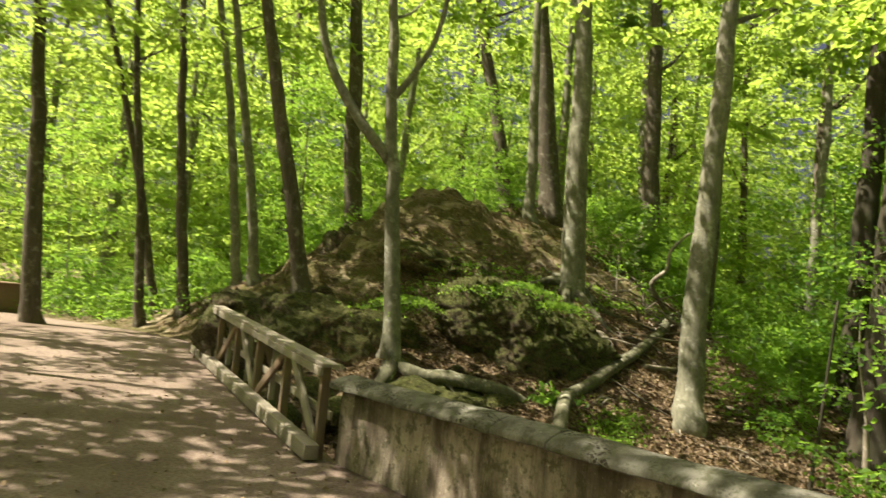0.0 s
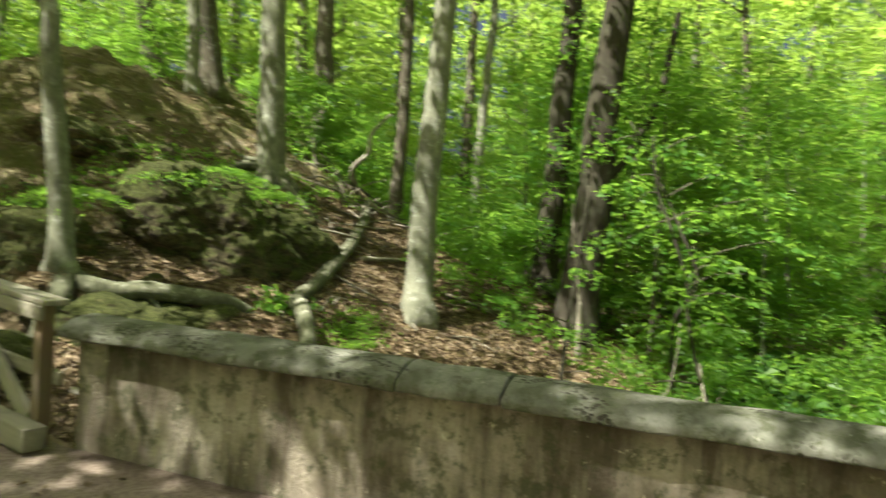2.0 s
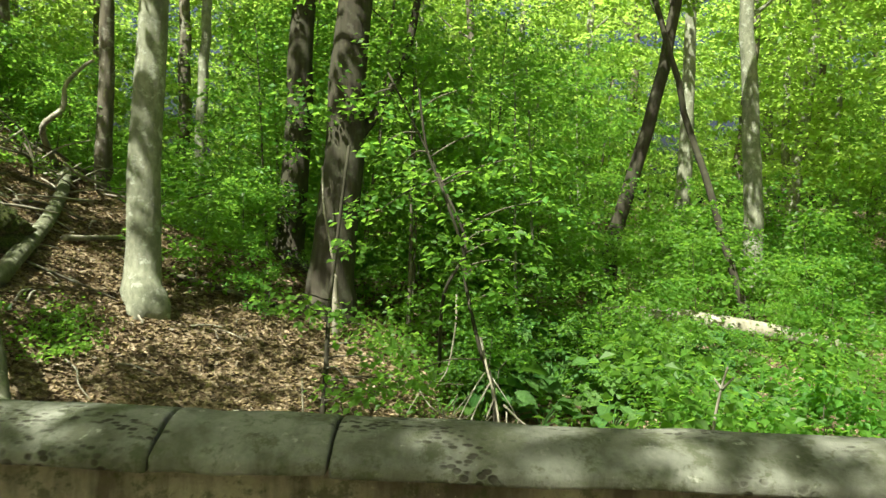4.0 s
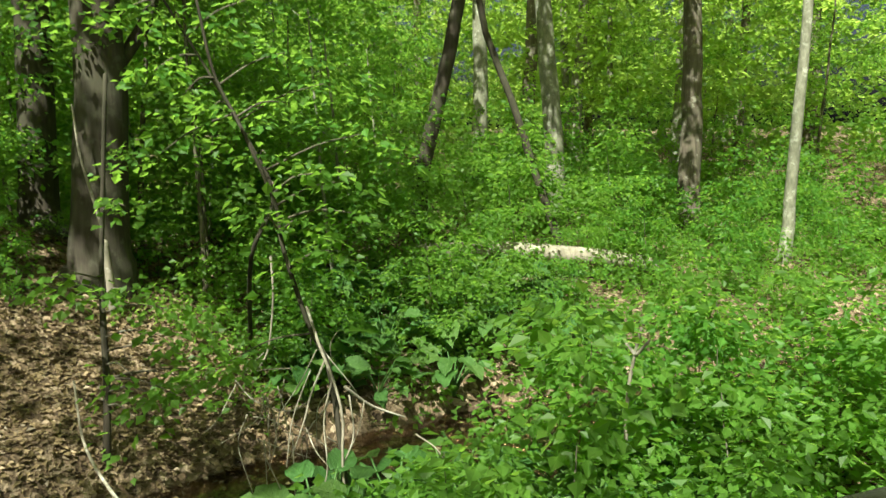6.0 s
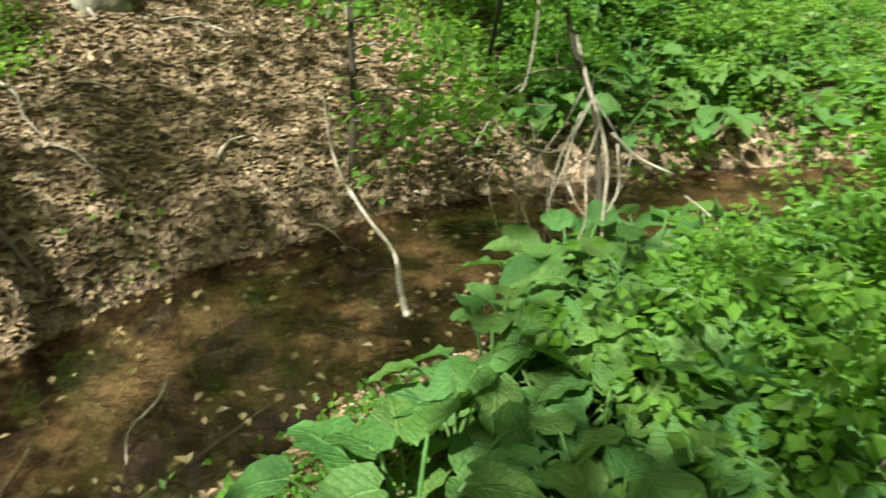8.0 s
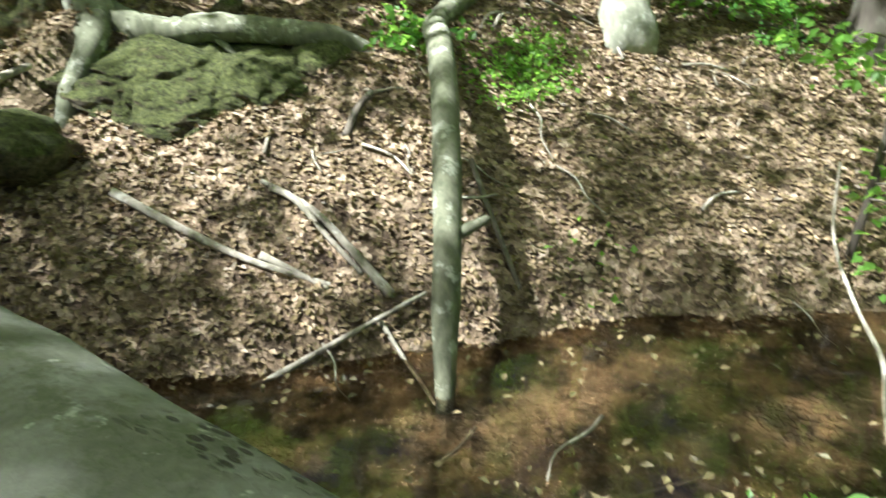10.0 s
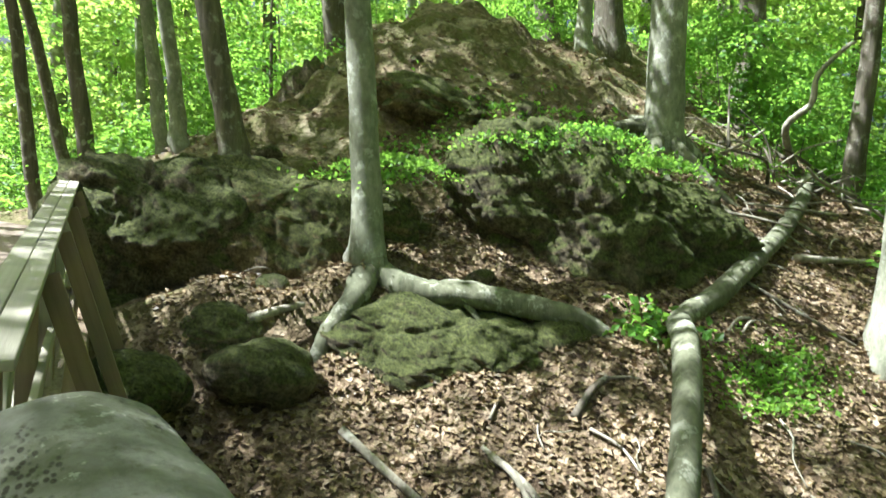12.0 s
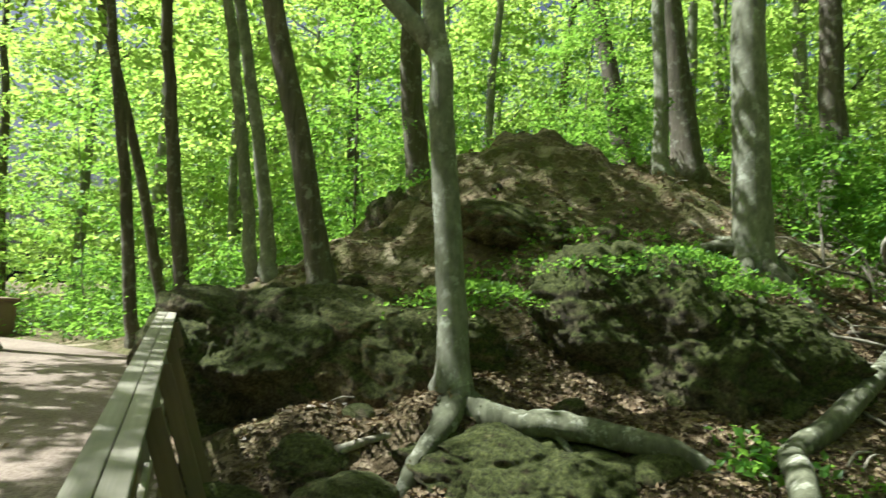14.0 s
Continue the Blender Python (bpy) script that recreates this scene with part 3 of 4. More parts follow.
def crown_mesh(name, seed, clumps, per, spread, low, high, size, radius, material):
    """Leaves of a crown in flat sprays, densest towards the outside."""
    g = np.random.default_rng(seed)
    a, h = g.random(clumps) * 2 * math.pi, g.random(clumps)
    belly = np.sin(np.clip(h * 0.85 + 0.15, 0, 1) * math.pi) ** 0.6
    r = spread * belly * np.sqrt(0.08 + 0.92 * g.random(clumps))
    c = np.stack([np.cos(a) * r, np.sin(a) * r, low + (high - low) * h + 0.25 * g.standard_normal(clumps)], 1)
    p, out = sprays(c, radius, per, g)
    v, f = leaf_arrays(p, out, size, g)
    return raw_mesh(name, v, f, material, smooth=False)


CROWNS = [crown_mesh("crown", 10 + n, 15, 190, 4.2, 6.0, 13.5, 0.19, 0.8, LEAF_CANOPY) for n in range(4)]
# thinner, denser and narrower crowns, picked by how much sun they should block
AIRY = [crown_mesh("crown", 90 + n, 36, 60, 4.2, 6.0, 13.5, 0.19, 0.62, LEAF_CANOPY) for n in range(4)]
DENSE = crown_mesh("crown", 99, 34, 170, 4.0, 5.0, 13.5, 0.19, 0.8, LEAF_CANOPY)
NARROW = crown_mesh("crown", 98, 11, 100, 2.1, 9.0, 16.0, 0.17, 0.6, LEAF_CANOPY)
TALL = [crown_mesh("crown", 30 + n, 84, 84, 3.7, 1.6, 13.8, 0.165, 0.85, LEAF_CANOPY) for n in range(4)]
UNDER = [crown_mesh("foliage", 50 + n, 44, 80, 1.8, 0.9, 5.6, 0.10, 0.55, LEAF_LOW) for n in range(5)]
LOW = [crown_mesh("foliage", 70 + n, 24, 55, 0.8, 0.25, 1.7, 0.092, 0.34, LEAF_LOW) for n in range(4)]


def trunk_mesh(seed, radius, lean, height, material, flare=1.5, fork=None, sides=12, limbs=4):
    """A tapering trunk, with lean in metres over its height and root flare, and its limbs: a list of meshes."""
    g = np.random.default_rng(seed)
    n = 26
    h = np.concatenate([[-0.35, 0.0, 0.1, 0.22, 0.4, 0.7], np.linspace(1.1, height, n - 6)])
    wob = np.cumsum(g.standard_normal((n, 2)) * 0.02 * height / 10, 0)
    line = np.column_stack([lean[0] * h / height + wob[:, 0], lean[1] * h / height + wob[:, 1], h])
    r = radius * (1 - 0.7 * np.clip(h, 0, None) / height) + radius * (flare - 1) * np.exp(-np.clip(h, 0, None) / 0.22)
    v, f = tube(line, r, sides, 0.035, seed)
    foot = np.exp(-np.clip(v[:, 2], 0, None) / 0.25) * (flare - 1) * 0.55
    ang = np.arctan2(v[:, 1], v[:, 0])
    v[:, :2] *= (1 + foot * np.sin(ang * 5 + seed))[:, None]
    made = [tube_mesh("trunk", [(v, f)], material)]
    for hh, az, length, rise, rr in fork or []:
        base = np.array([np.interp(hh, h, line[:, c]) for c in range(3)])
        d = np.array([math.cos(az), math.sin(az), 0])
        ln = smooth_line([base - [0, 0, 0.15], base + d * length * 0.45 + np.array([0, 0, rise * 0.2]), base + d * length * 0.8 + np.array([0, 0, rise * 0.5]), base + d * length + np.array([0, 0, rise])], 14)
        made.append(tube_mesh("limb", [tube(ln, np.linspace(rr, rr * 0.55, 14), 9, 0.03, seed)], material))
    for _ in range(limbs):
        hh = height * (0.45 + 0.45 * g.random())
        base = np.array([np.interp(hh, h, line[:, c]) for c in range(3)])
        az, length = g.random() * 6.28, height * (0.10 + 0.13 * g.random())
        d = np.array([math.cos(az), math.sin(az), 0.45])
        ln = smooth_line([base, base + d * length * 0.5 + [0, 0, 0.01 * height], base + d * length + [0, 0, 0.05 * height]], 8)
        made.append(tube_mesh("limb", [tube(ln, np.linspace(radius * 0.26, radius * 0.06, 8), 6, 0, seed)], material))
    return made


def tree(x, y, wood, crown, label, turn=0.0, scale=1.0, category="tree", group="", sink=0.0):
    t = new({"tree": "tree", "shrub": "shrub"}.get(category, "sapling"))
    t.matrix_basis = pose(x, y, ground_z(x, y) - sink, 0, 0, turn) @ Matrix.Scale(scale, 4)
    for me in wood:
        put("limb" if me.name.startswith("limb") else "trunk" if category != "shrub" else "stem", me, t)
    if crown:
        put("crown" if category == "tree" else "foliage", crown, t)
    return tagged(t, label, category, group)


TREES = [
    (-4.18, 3.6, 0.159, (-0.44, -0.75), BEECH, 'smooth grey forked beech rooted over rocks above the stream'),
    (-4.45, 8.42, 0.274, (-0.37, -0.28), BEECH, 'large smooth grey beech on the leafy slope'),
    (-0.83, 7.59, 0.236, (0.26, 0.11), BEECH, 'straight grey beech with pale lichen on the stream bank'),
    (-9.32, 11.75, 0.177, (-0.32, -0.32), BEECH, 'pale slender trunk on the hill crest'),
    (-10.62, 14.03, 0.38, (-1.04, -0.97), OAK, 'thick furrowed oak on the hill crest'),
    (-11.97, 13.19, 0.268, (-1.98, -2.12), OAK, 'leaning grey tree on the hill crest'),
    (-7.0, 3.3, 0.173, (-0.88, -2.53), OAK, 'leaning dark-barked tree at the foot of the hill'),
    (-9.27, 3.32, 0.119, (-0.71, -2.52), BEECH, 'slim grey leaning tree beside the track'),
    (-10.31, 3.3, 0.119, (-0.65, -2.44), BEECH, 'slim pale birch-like tree beside the track'),
    (-11.05, 2.37, 0.139, (-0.23, -1.23), OAK, 'dark slender tree behind the bridge'),
    (-12.16, 1.74, 0.122, (-0.17, -1.47), OAK, 'dark slender tree beside the track'),
    (-13.56, 2.52, 0.122, (-0.48, -3.44), OAK, 'leaning thin dark tree beside the track'),
    (-11.5, 7.03, 0.272, (-0.68, -1.27), OAK, 'thick grey tree behind the mossy mound'),
    (-7.6, 15.34, 0.323, (-0.41, -0.27), OAK, 'large grey tree further up the slope'),
    (0.48, 10.69, 0.27, (0.32, 0.06), DARK, 'tall dark tree trunk among saplings'),
    (1.35, 9.33, 0.36, (0.9, 0.16), DARK, 'thick dark tree trunk wrapped in leaves'),
    (6.66, 13.63, 0.17, (2.71, -0.71), DARK, 'slanting dark tree over the undergrowth'),
    (9.93, 19.47, 0.252, (-0.11, 0.02), BEECH, 'pale far trunk in the wood'),
    (10.55, 15.51, 0.254, (-0.9, 0.38), BEECH, 'pale mottled trunk in the wood'),
    (9.32, 12.45, 0.085, (-3.95, 1.49), DARK, 'thin dark slanting tree over the stream'),
    (13.05, 13.62, 0.261, (-0.07, 0.05), OAK, 'dark rough trunk with pale roots'),
    (-3.51, 17.32, 0.183, (0.27, 0.09), BEECH, 'sunlit pale trunk behind the slope'),
    (12.87, 10.6, 0.115, (0.51, -0.47), BEECH, 'thin pale leaning tree in the undergrowth'),
    (-12.26, -0.53, 0.218, (-0.21, -1.32), OAK, 'dark slender tree beside the track'),
    (-3.88, 12.64, 0.174, (0.03, 0.0), OAK, 'grey tree behind the slope'),
]
KEPT_CLEAR = [(t[0], t[1]) for t in TREES] + [(2.0, 3.0), (3.0, 8.0)]
for n, (x, y, r, lean, wood, label) in enumerate(TREES):
    fork = [(3.55, 4.07, 1.7, 3.6, 0.11), (4.6, 0.93, 0.9, 2.4, 0.07)] if n == 0 else [(2.6, 0.4, 1.2, 3.0, 0.10)] if n == 15 else None
    tree(x, y, trunk_mesh(n + 1, r, lean, 13.0 if n else 9.0, wood, 1.32 if wood == BEECH else 1.35, fork, 14), AIRY[0] if n == 0 else DENSE if n == 9 else CROWNS[n % 4] if n not in (7, 8, 11) else None, label, group="", turn=0)


# forest that stands further back
far_trunks = [trunk_mesh(200 + n, 0.16 + 0.03 * n, (0.6 * math.sin(n * 2.1), 0.6 * math.cos(n * 2.1)), 13.0, OAK if n % 2 else BEECH, sides=8, limbs=3) for n in range(5)]
thin_trunks = [trunk_mesh(220 + n, 0.03 + 0.006 * n, (0.5 * math.sin(n * 1.7), 0.5 * math.cos(n * 1.7)), 5.4, OAK if n % 2 else BEECH, flare=1.2, sides=6, limbs=3) for n in range(4)]
low_trunks = [trunk_mesh(230 + n, 0.011, (0.25 * math.sin(n * 1.7), 0.25 * math.cos(n * 1.7)), 1.6, OAK, flare=1.2, sides=5, limbs=0) for n in range(3)]
g = np.random.default_rng(5)
placed = [(p[0], p[1]) for p in KEPT_CLEAR]


def free(x, y, gap):
    return all((x - a) ** 2 + (y - b) ** 2 > gap * gap for a, b in placed)


count = 0
while count < 112:
    az, r = g.random() * 2 * math.pi, 17 + 34 * math.sqrt(g.random())
    x, y = math.cos(az) * r, math.sin(az) * r + 3
    if y < 3 and g.random() < 0.75:
        continue
    if -26 < x < 34 and -5.6 < y < float(edge_of_road(x)) + 1.0 or not free(x, y, 2.0):
        continue
    placed.append((x, y))
    n = int(g.integers(0, 20))
    tree(x, y, far_trunks[n % 5], TALL[n % 4], "tall slender woodland tree with bright spring leaves" if n % 2 else "grey-barked woodland tree in full spring leaf", g.random() * 360, 0.85 + 0.5 * g.random(), group="trees of the wood")
    count += 1
count = 0
while count < 70:
    az, r = g.random() * 2 * math.pi, 9 + 22 * math.sqrt(g.random())
    x, y = math.cos(az) * r, math.sin(az) * r + 3
    on_hill = -11 < x < -0.5 and 2 < y < 11.0 or x > 5 and 5 < y < 15 and count % 3
    if on_hill or y < 2.5 and x > -9 or -26 < x < 34 and -7.5 < y < float(edge_of_road(x)) + 1.0 or not free(x, y, 1.1):
        continue
    placed.append((x, y))
    n = int(g.integers(0, 20))
    tree(x, y, thin_trunks[n % 4], UNDER[n % 5], "slim understorey sapling with layered fresh green leaves", g.random() * 360, 0.7 + 0.6 * g.random(), "sapling", "saplings of the wood")
    count += 1
# understorey that screens the valley beyond the stream
g = np.random.default_rng(15)
count = 0
while count < 16:
    x, y = -0.4 + 5.4 * g.random(), 9.2 + 7.5 * g.random()
    if not free(x, y, 0.9):
        continue
    placed.append((x, y))
    tree(x, y, thin_trunks[count % 4], UNDER[count % 5], "leafy understorey sapling beyond the stream", g.random() * 360, 0.65 + 0.5 * g.random(), "sapling", "saplings of the wood")
    count += 1
# more tall trees behind the hill
for n, (x, y) in enumerate([(-17.5, 12.5), (-19.0, 16.5), (-15.0, 19.0), (-20.5, 9.5), (-12.0, 21.0), (-23.0, 14.0), (-9.0, 23.5), (-17.0, 23.0), (-5.5, 22.0), (-26.0, 18.0), (-21.0, 5.5), (4.0, 24.0), (8.5, 27.5), (13.0, 23.5), (17.0, 28.0), (1.0, 30.0), (21.0, 22.5), (6.0, 34.0), (12.0, 35.0), (19.0, 35.0), (-3.0, 27.0)]):
    tree(x, y, far_trunks[n % 5], TALL[n % 4], "tall woodland tree behind the hill in spring leaf", n * 50, 1.1, group="trees of the wood")
# unseen trees added on the other side of the track, so that their crowns shade the place
SHADE = [(-3.0, -6.0, 1.12, AIRY[0]), (-8.2, -6.1, 0.88, CROWNS[1]), (-12.7, -6.5, 1.45, CROWNS[2]), (11.0, -6.4, 1.0, CROWNS[3]), (-5.6, -5.8, 1.05, AIRY[3]),
         (-6.2, -6.9, 1.55, NARROW), (1.7, -6.4, 0.9, AIRY[1]), (-0.8, -9.4, 1.15, AIRY[2]), (-5.8, -9.9, 1.15, CROWNS[1])]
for n, (x, y, s, crown) in enumerate(SHADE):
    tree(x, y, far_trunks[n % 5], crown, "tall unseen tree added across the track for its shade", n * 77, s, group="roadside trees")

# far wood that closes the view
g = np.random.default_rng(9)
n = 2700
az, r = g.random(n) * 2 * math.pi, 52 + 26 * g.random(n)
r = np.where(np.arange(n) % 3 == 0, 36 + 14 * g.random(n), r)
c = np.stack([np.cos(az) * r, np.sin(az) * r, 1 + (r * 0.5) * g.random(n) ** 1.1], 1)
p, out = sprays(c, 2.4, 64, g, 0.4)
v, f = leaf_arrays(p, out, 0.45, g, tilt=0.9)
tagged(put("far_wood", raw_mesh("far_wood", v, f, LEAF_CANOPY, False)), "distant woodland of bright green spring leaves", "woodland", kind="stuff")

# ---- roots, logs and sticks ----


def stick(name, points, r0, r1, material, label, category, sides=7, lumps=0.05, group=""):
    n = max(6, 4 * len(points))
    me = tube_mesh(name, [tube(smooth_line(points, n), np.linspace(r0, r1, n), sides, lumps, len(points))], material)
    return tagged(put(name, me), label, category, group)


beech = bpy.data.objects["tree"]


def root(points, r0, r1):
    n = 5 * len(points)
    me = tube_mesh("root", [tube(smooth_line(points, n), np.linspace(r0, r1, n), 9, 0.10, 3)], ROOTS)
    ob = put("root", me, beech)
    ob.matrix_parent_inverse = beech.matrix_basis.inverted()
    return ob


root([(-4.17, 3.60, 0.66), (-3.98, 3.74, 0.52), (-3.56, 3.90, 0.44), (-3.30, 4.13, 0.47), (-3.06, 4.42, 0.43), (-2.66, 4.77, 0.37), (-2.43, 4.98, 0.30), (-2.21, 5.10, 0.13), (-2.09, 5.08, -0.12)], 0.18, 0.07)
root([(-4.17, 3.60, 0.64), (-3.90, 3.36, 0.40), (-3.81, 3.07, 0.10), (-3.75, 2.88, -0.17), (-3.66, 2.72, -0.46), (-3.67, 2.59, -0.67)], 0.16, 0.06)
root([(-3.28, 4.12, 0.47), (-3.15, 4.16, 0.34), (-3.00, 4.26, 0.15)], 0.05, 0.02)
root([(-4.2, 3.66, 0.46), (-4.0, 3.98, 0.36), (-3.78, 4.3, 0.34), (-3.5, 4.62, 0.30)], 0.11, 0.05)
root([(-4.22, 3.56, 0.46), (-4.3, 3.3, 0.34), (-4.32, 3.02, 0.18)], 0.11, 0.04)
# roots of the large beech on the slope
slope_beech = bpy.data.objects["tree.001"]
for az, reach in ((-1.2, 1.2), (-0.4, 1.3), (0.5, 1.1), (-2.2, 1.3), (2.6, 1.0)):
    pts = []
    for k in range(6):
        u = k / 5
        px, py = -4.45 + math.cos(az + 0.5 * u) * (0.12 + reach * u), 8.42 + math.sin(az + 0.5 * u) * (0.12 + reach * u)
        pts.append((px, py, ground_z(px, py) + 0.22 * (1 - u) ** 2 + 0.03 - 0.06 * u))
    n = 20
    ob = put("root", tube_mesh("root", [tube(smooth_line(pts, n), np.linspace(0.12, 0.03, n), 9, 0.08, 3)], ROOTS), slope_beech)
    ob.matrix_parent_inverse = slope_beech.matrix_basis.inverted()

bent = tagged(new("bent_trunk"), "bent mossy grey trunk leaning from the stream onto the slope", "fallen tree")
n = 34
ln = smooth_line([(0.02, 3.05, -1.65), (-0.15, 3.3, -1.1), (-0.34, 3.62, -0.56), (-0.9, 4.4, 0.02), (-1.45, 5.1, 0.33), (-2.05, 5.85, 0.36), (-2.07, 6.41, 0.56), (-2.20, 7.14, 0.84), (-2.61, 8.43, 1.15), (-3.31, 10.17, 1.61), (-3.72, 11.04, 1.93)], n)
put("trunk", tube_mesh("trunk", [tube(ln, np.concatenate([np.linspace(0.058, 0.098, 5), np.linspace(0.1, 0.12, n // 2 - 5), np.linspace(0.12, 0.10, n - n // 2)]), 12, 0.06, 4)], ROOTS), bent)
put("branch", tube_mesh("branch", [tube(smooth_line([(-2.20, 7.18, 0.83), (-2.64, 7.65, 1.13), (-3.09, 7.97, 1.39), (-3.28, 7.84, 1.48)], 10), np.linspace(0.10, 0.05, 10), 9, 0.06, 5)], DEADWOOD), bent, "pale sunlit dead side branch")
put("branch_stub", tube_mesh("branch_stub", [tube(smooth_line([(-0.34, 3.62, -0.64), (-0.22, 3.72, -0.56), (-0.13, 3.80, -0.50)], 6), np.linspace(0.055, 0.03, 6), 8, 0.1, 6)], ROOTS), bent)

STICKS = [
    ([(1.64, 6.06, -0.44), (1.74, 5.77, -0.93), (2.01, 5.30, -1.19), (2.28, 4.98, -1.4), (2.38, 4.02, -1.11), (2.45, 3.44, -0.95)], 0.010, 0.024, "thin pale crooked branch hanging into the stream"),
    ([(-1.22, 2.47, -1.57), (-0.99, 2.87, -1.41), (-0.60, 3.68, -1.17)], 0.030, 0.016, "fallen grey branch on the stream bank"),
    ([(-0.78, 3.36, -1.32), (-0.51, 3.29, -1.51), (-0.07, 3.07, -1.64)], 0.022, 0.014, "short pale stick at the water"),
    ([(-2.89, 2.70, -0.52), (-2.31, 2.85, -0.74), (-1.76, 2.99, -0.91), (-1.21, 3.29, -1.11)], 0.04, 0.025, "grey fallen branch on leaf litter"),
    ([(-2.08, 3.50, -0.52), (-1.56, 3.54, -0.67), (-1.15, 3.56, -0.97), (-0.84, 3.55, -1.19)], 0.02, 0.045, "sunlit forked branch on leaf litter"),
    ([(-1.85, 4.26, -0.32), (-1.90, 4.50, -0.13), (-1.89, 4.67, -0.04)], 0.04, 0.03, "short broken branch below the roots"),
    ([(-0.90, 4.74, -0.50), (-0.51, 4.43, -0.78), (-0.11, 4.22, -1.23)], 0.025, 0.02, "thin dark stick on leaf litter"),
    ([(-2.25, 8.18, 0.91), (-2.11, 8.89, 0.89), (-1.97, 9.42, 0.89)], 0.05, 0.03, "sunlit fallen branch on the slope"),
    ([(-2.10, 6.99, 0.68), (-1.68, 7.13, 0.48), (-1.12, 7.37, 0.19)], 0.022, 0.015, "thin fallen stick on the slope"),
    ([(-3.09, 8.39, 1.42), (-2.83, 8.86, 1.37), (-2.53, 9.28, 1.15)], 0.03, 0.02, "fallen stick across the slope"),
    ([(-7.29, 13.05, 3.46), (-5.96, 12.86, 2.83), (-4.65, 12.00, 2.31)], 0.04, 0.03, "dark fallen limb on the slope"),
    ([(-4.03, 2.34, 0.19), (-4.02, 2.58, 0.26), (-4.03, 2.86, 0.31)], 0.05, 0.03, "broken pale branch on the rocks"),
    ([(-5.57, 3.01, 0.83), (-5.58, 3.21, 1.00), (-5.70, 3.39, 1.11)], 0.02, 0.012, "bare root on the bank"),
    ([(-0.83, 8.70, 0.39), (-0.15, 8.66, 0.23), (0.51, 8.67, 0.07), (1.02, 8.77, -0.08)], 0.04, 0.02, "dark fallen limb beside the beech"),
    ([(-1.96, 3.49, -0.55), (-1.71, 3.51, -0.61), (-1.43, 3.51, -0.82), (-1.09, 3.52, -1.07)], 0.035, 0.02, "pale sunlit fallen branch"),
    ([(-1.70, 3.09, -0.91), (-1.50, 3.15, -0.98), (-1.21, 3.26, -1.12)], 0.035, 0.02, "pale sunlit fallen branch"),
    ([(0.29, 2.59, -1.61), (0.33, 2.78, -1.57), (0.31, 2.99, -1.57)], 0.02, 0.012, "small stick standing in the mud"),
    ([(0.92, 2.42, -1.63), (1.22, 2.86, -1.64), (1.63, 3.42, -1.64)], 0.02, 0.012, "dark wet stick in the stream mud"),
]
# sticks called sunlit take the pale wood too: their light is in the colour
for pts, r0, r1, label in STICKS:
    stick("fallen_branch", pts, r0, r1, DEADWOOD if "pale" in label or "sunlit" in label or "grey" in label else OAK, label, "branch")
stick("dead_limb", [(-4.34, 11.89, 2.02), (-3.71, 10.25, 2.61), (-3.44, 10.39, 2.99), (-3.40, 10.42, 3.40), (-3.13, 10.55, 3.76), (-3.02, 10.61, 3.85)], 0.06, 0.025, DEADWOOD, "upturned dead limb above the brush pile", "branch")
stick("fallen_log", [(6.06, 11.55, -0.34), (7.18, 11.06, -0.27), (8.06, 10.67, -0.31), (9.20, 10.22, -0.42), (10.13, 10.14, -0.62)], 0.17, 0.13, DEADWOOD, "long pale sunlit fallen log in the undergrowth", "log", 10)

# brush pile of dead limbs on the slope
g = np.random.default_rng(404)
pile = tagged(new("brush_pile"), "tangled heap of dead grey branches on the slope", "brush pile")
for k in range(44):
    cx, cy = -3.3 + 0.9 * g.standard_normal(), 10.6 + 0.8 * g.standard_normal()
    az, reach, up = g.random() * 6.28, 0.5 + 1.0 * g.random(), 0.15 + 0.75 * g.random() ** 2
    z0 = ground_z(cx, cy)
    a = np.array([cx, cy, z0 + 0.02 + 0.3 * g.random()])
    e = a + [math.cos(az) * reach, math.sin(az) * reach, 0]
    e[2] = max(ground_z(e[0], e[1]) + 0.04, a[2] + up * (0.7 if k % 3 else 1.4) - 0.2)
    mid = (a + e) / 2 + g.standard_normal(3) * 0.12 + [0, 0, 0.08]
    thick = 0.012 + 0.03 * g.random() ** 2
    put("dead_branch", tube_mesh("dead_branch", [tube(smooth_line([a, mid, e], 10), np.linspace(thick, thick * 0.4, 10), 6, 0.06, k)], DEADWOOD if k % 3 else OAK), pile)
# bare stems and a split pale stub at the foot of the dark trunk
stick("stump_splinter", [(1.62, 8.62, ground_z(1.62, 8.62) - 0.05), (1.60, 8.60, 0.18), (1.59, 8.58, 0.48)], 0.06, 0.035, DEADWOOD, "small pale splintered stub at the foot of a dark trunk", "stump")
stick("hanging_vine", [(1.58, 8.62, 0.46), (1.50, 8.68, 0.9), (1.36, 8.78, 1.5), (1.30, 8.9, 2.1)], 0.022, 0.012, DEADWOOD, "pale vine hanging along a dark trunk", "vine")

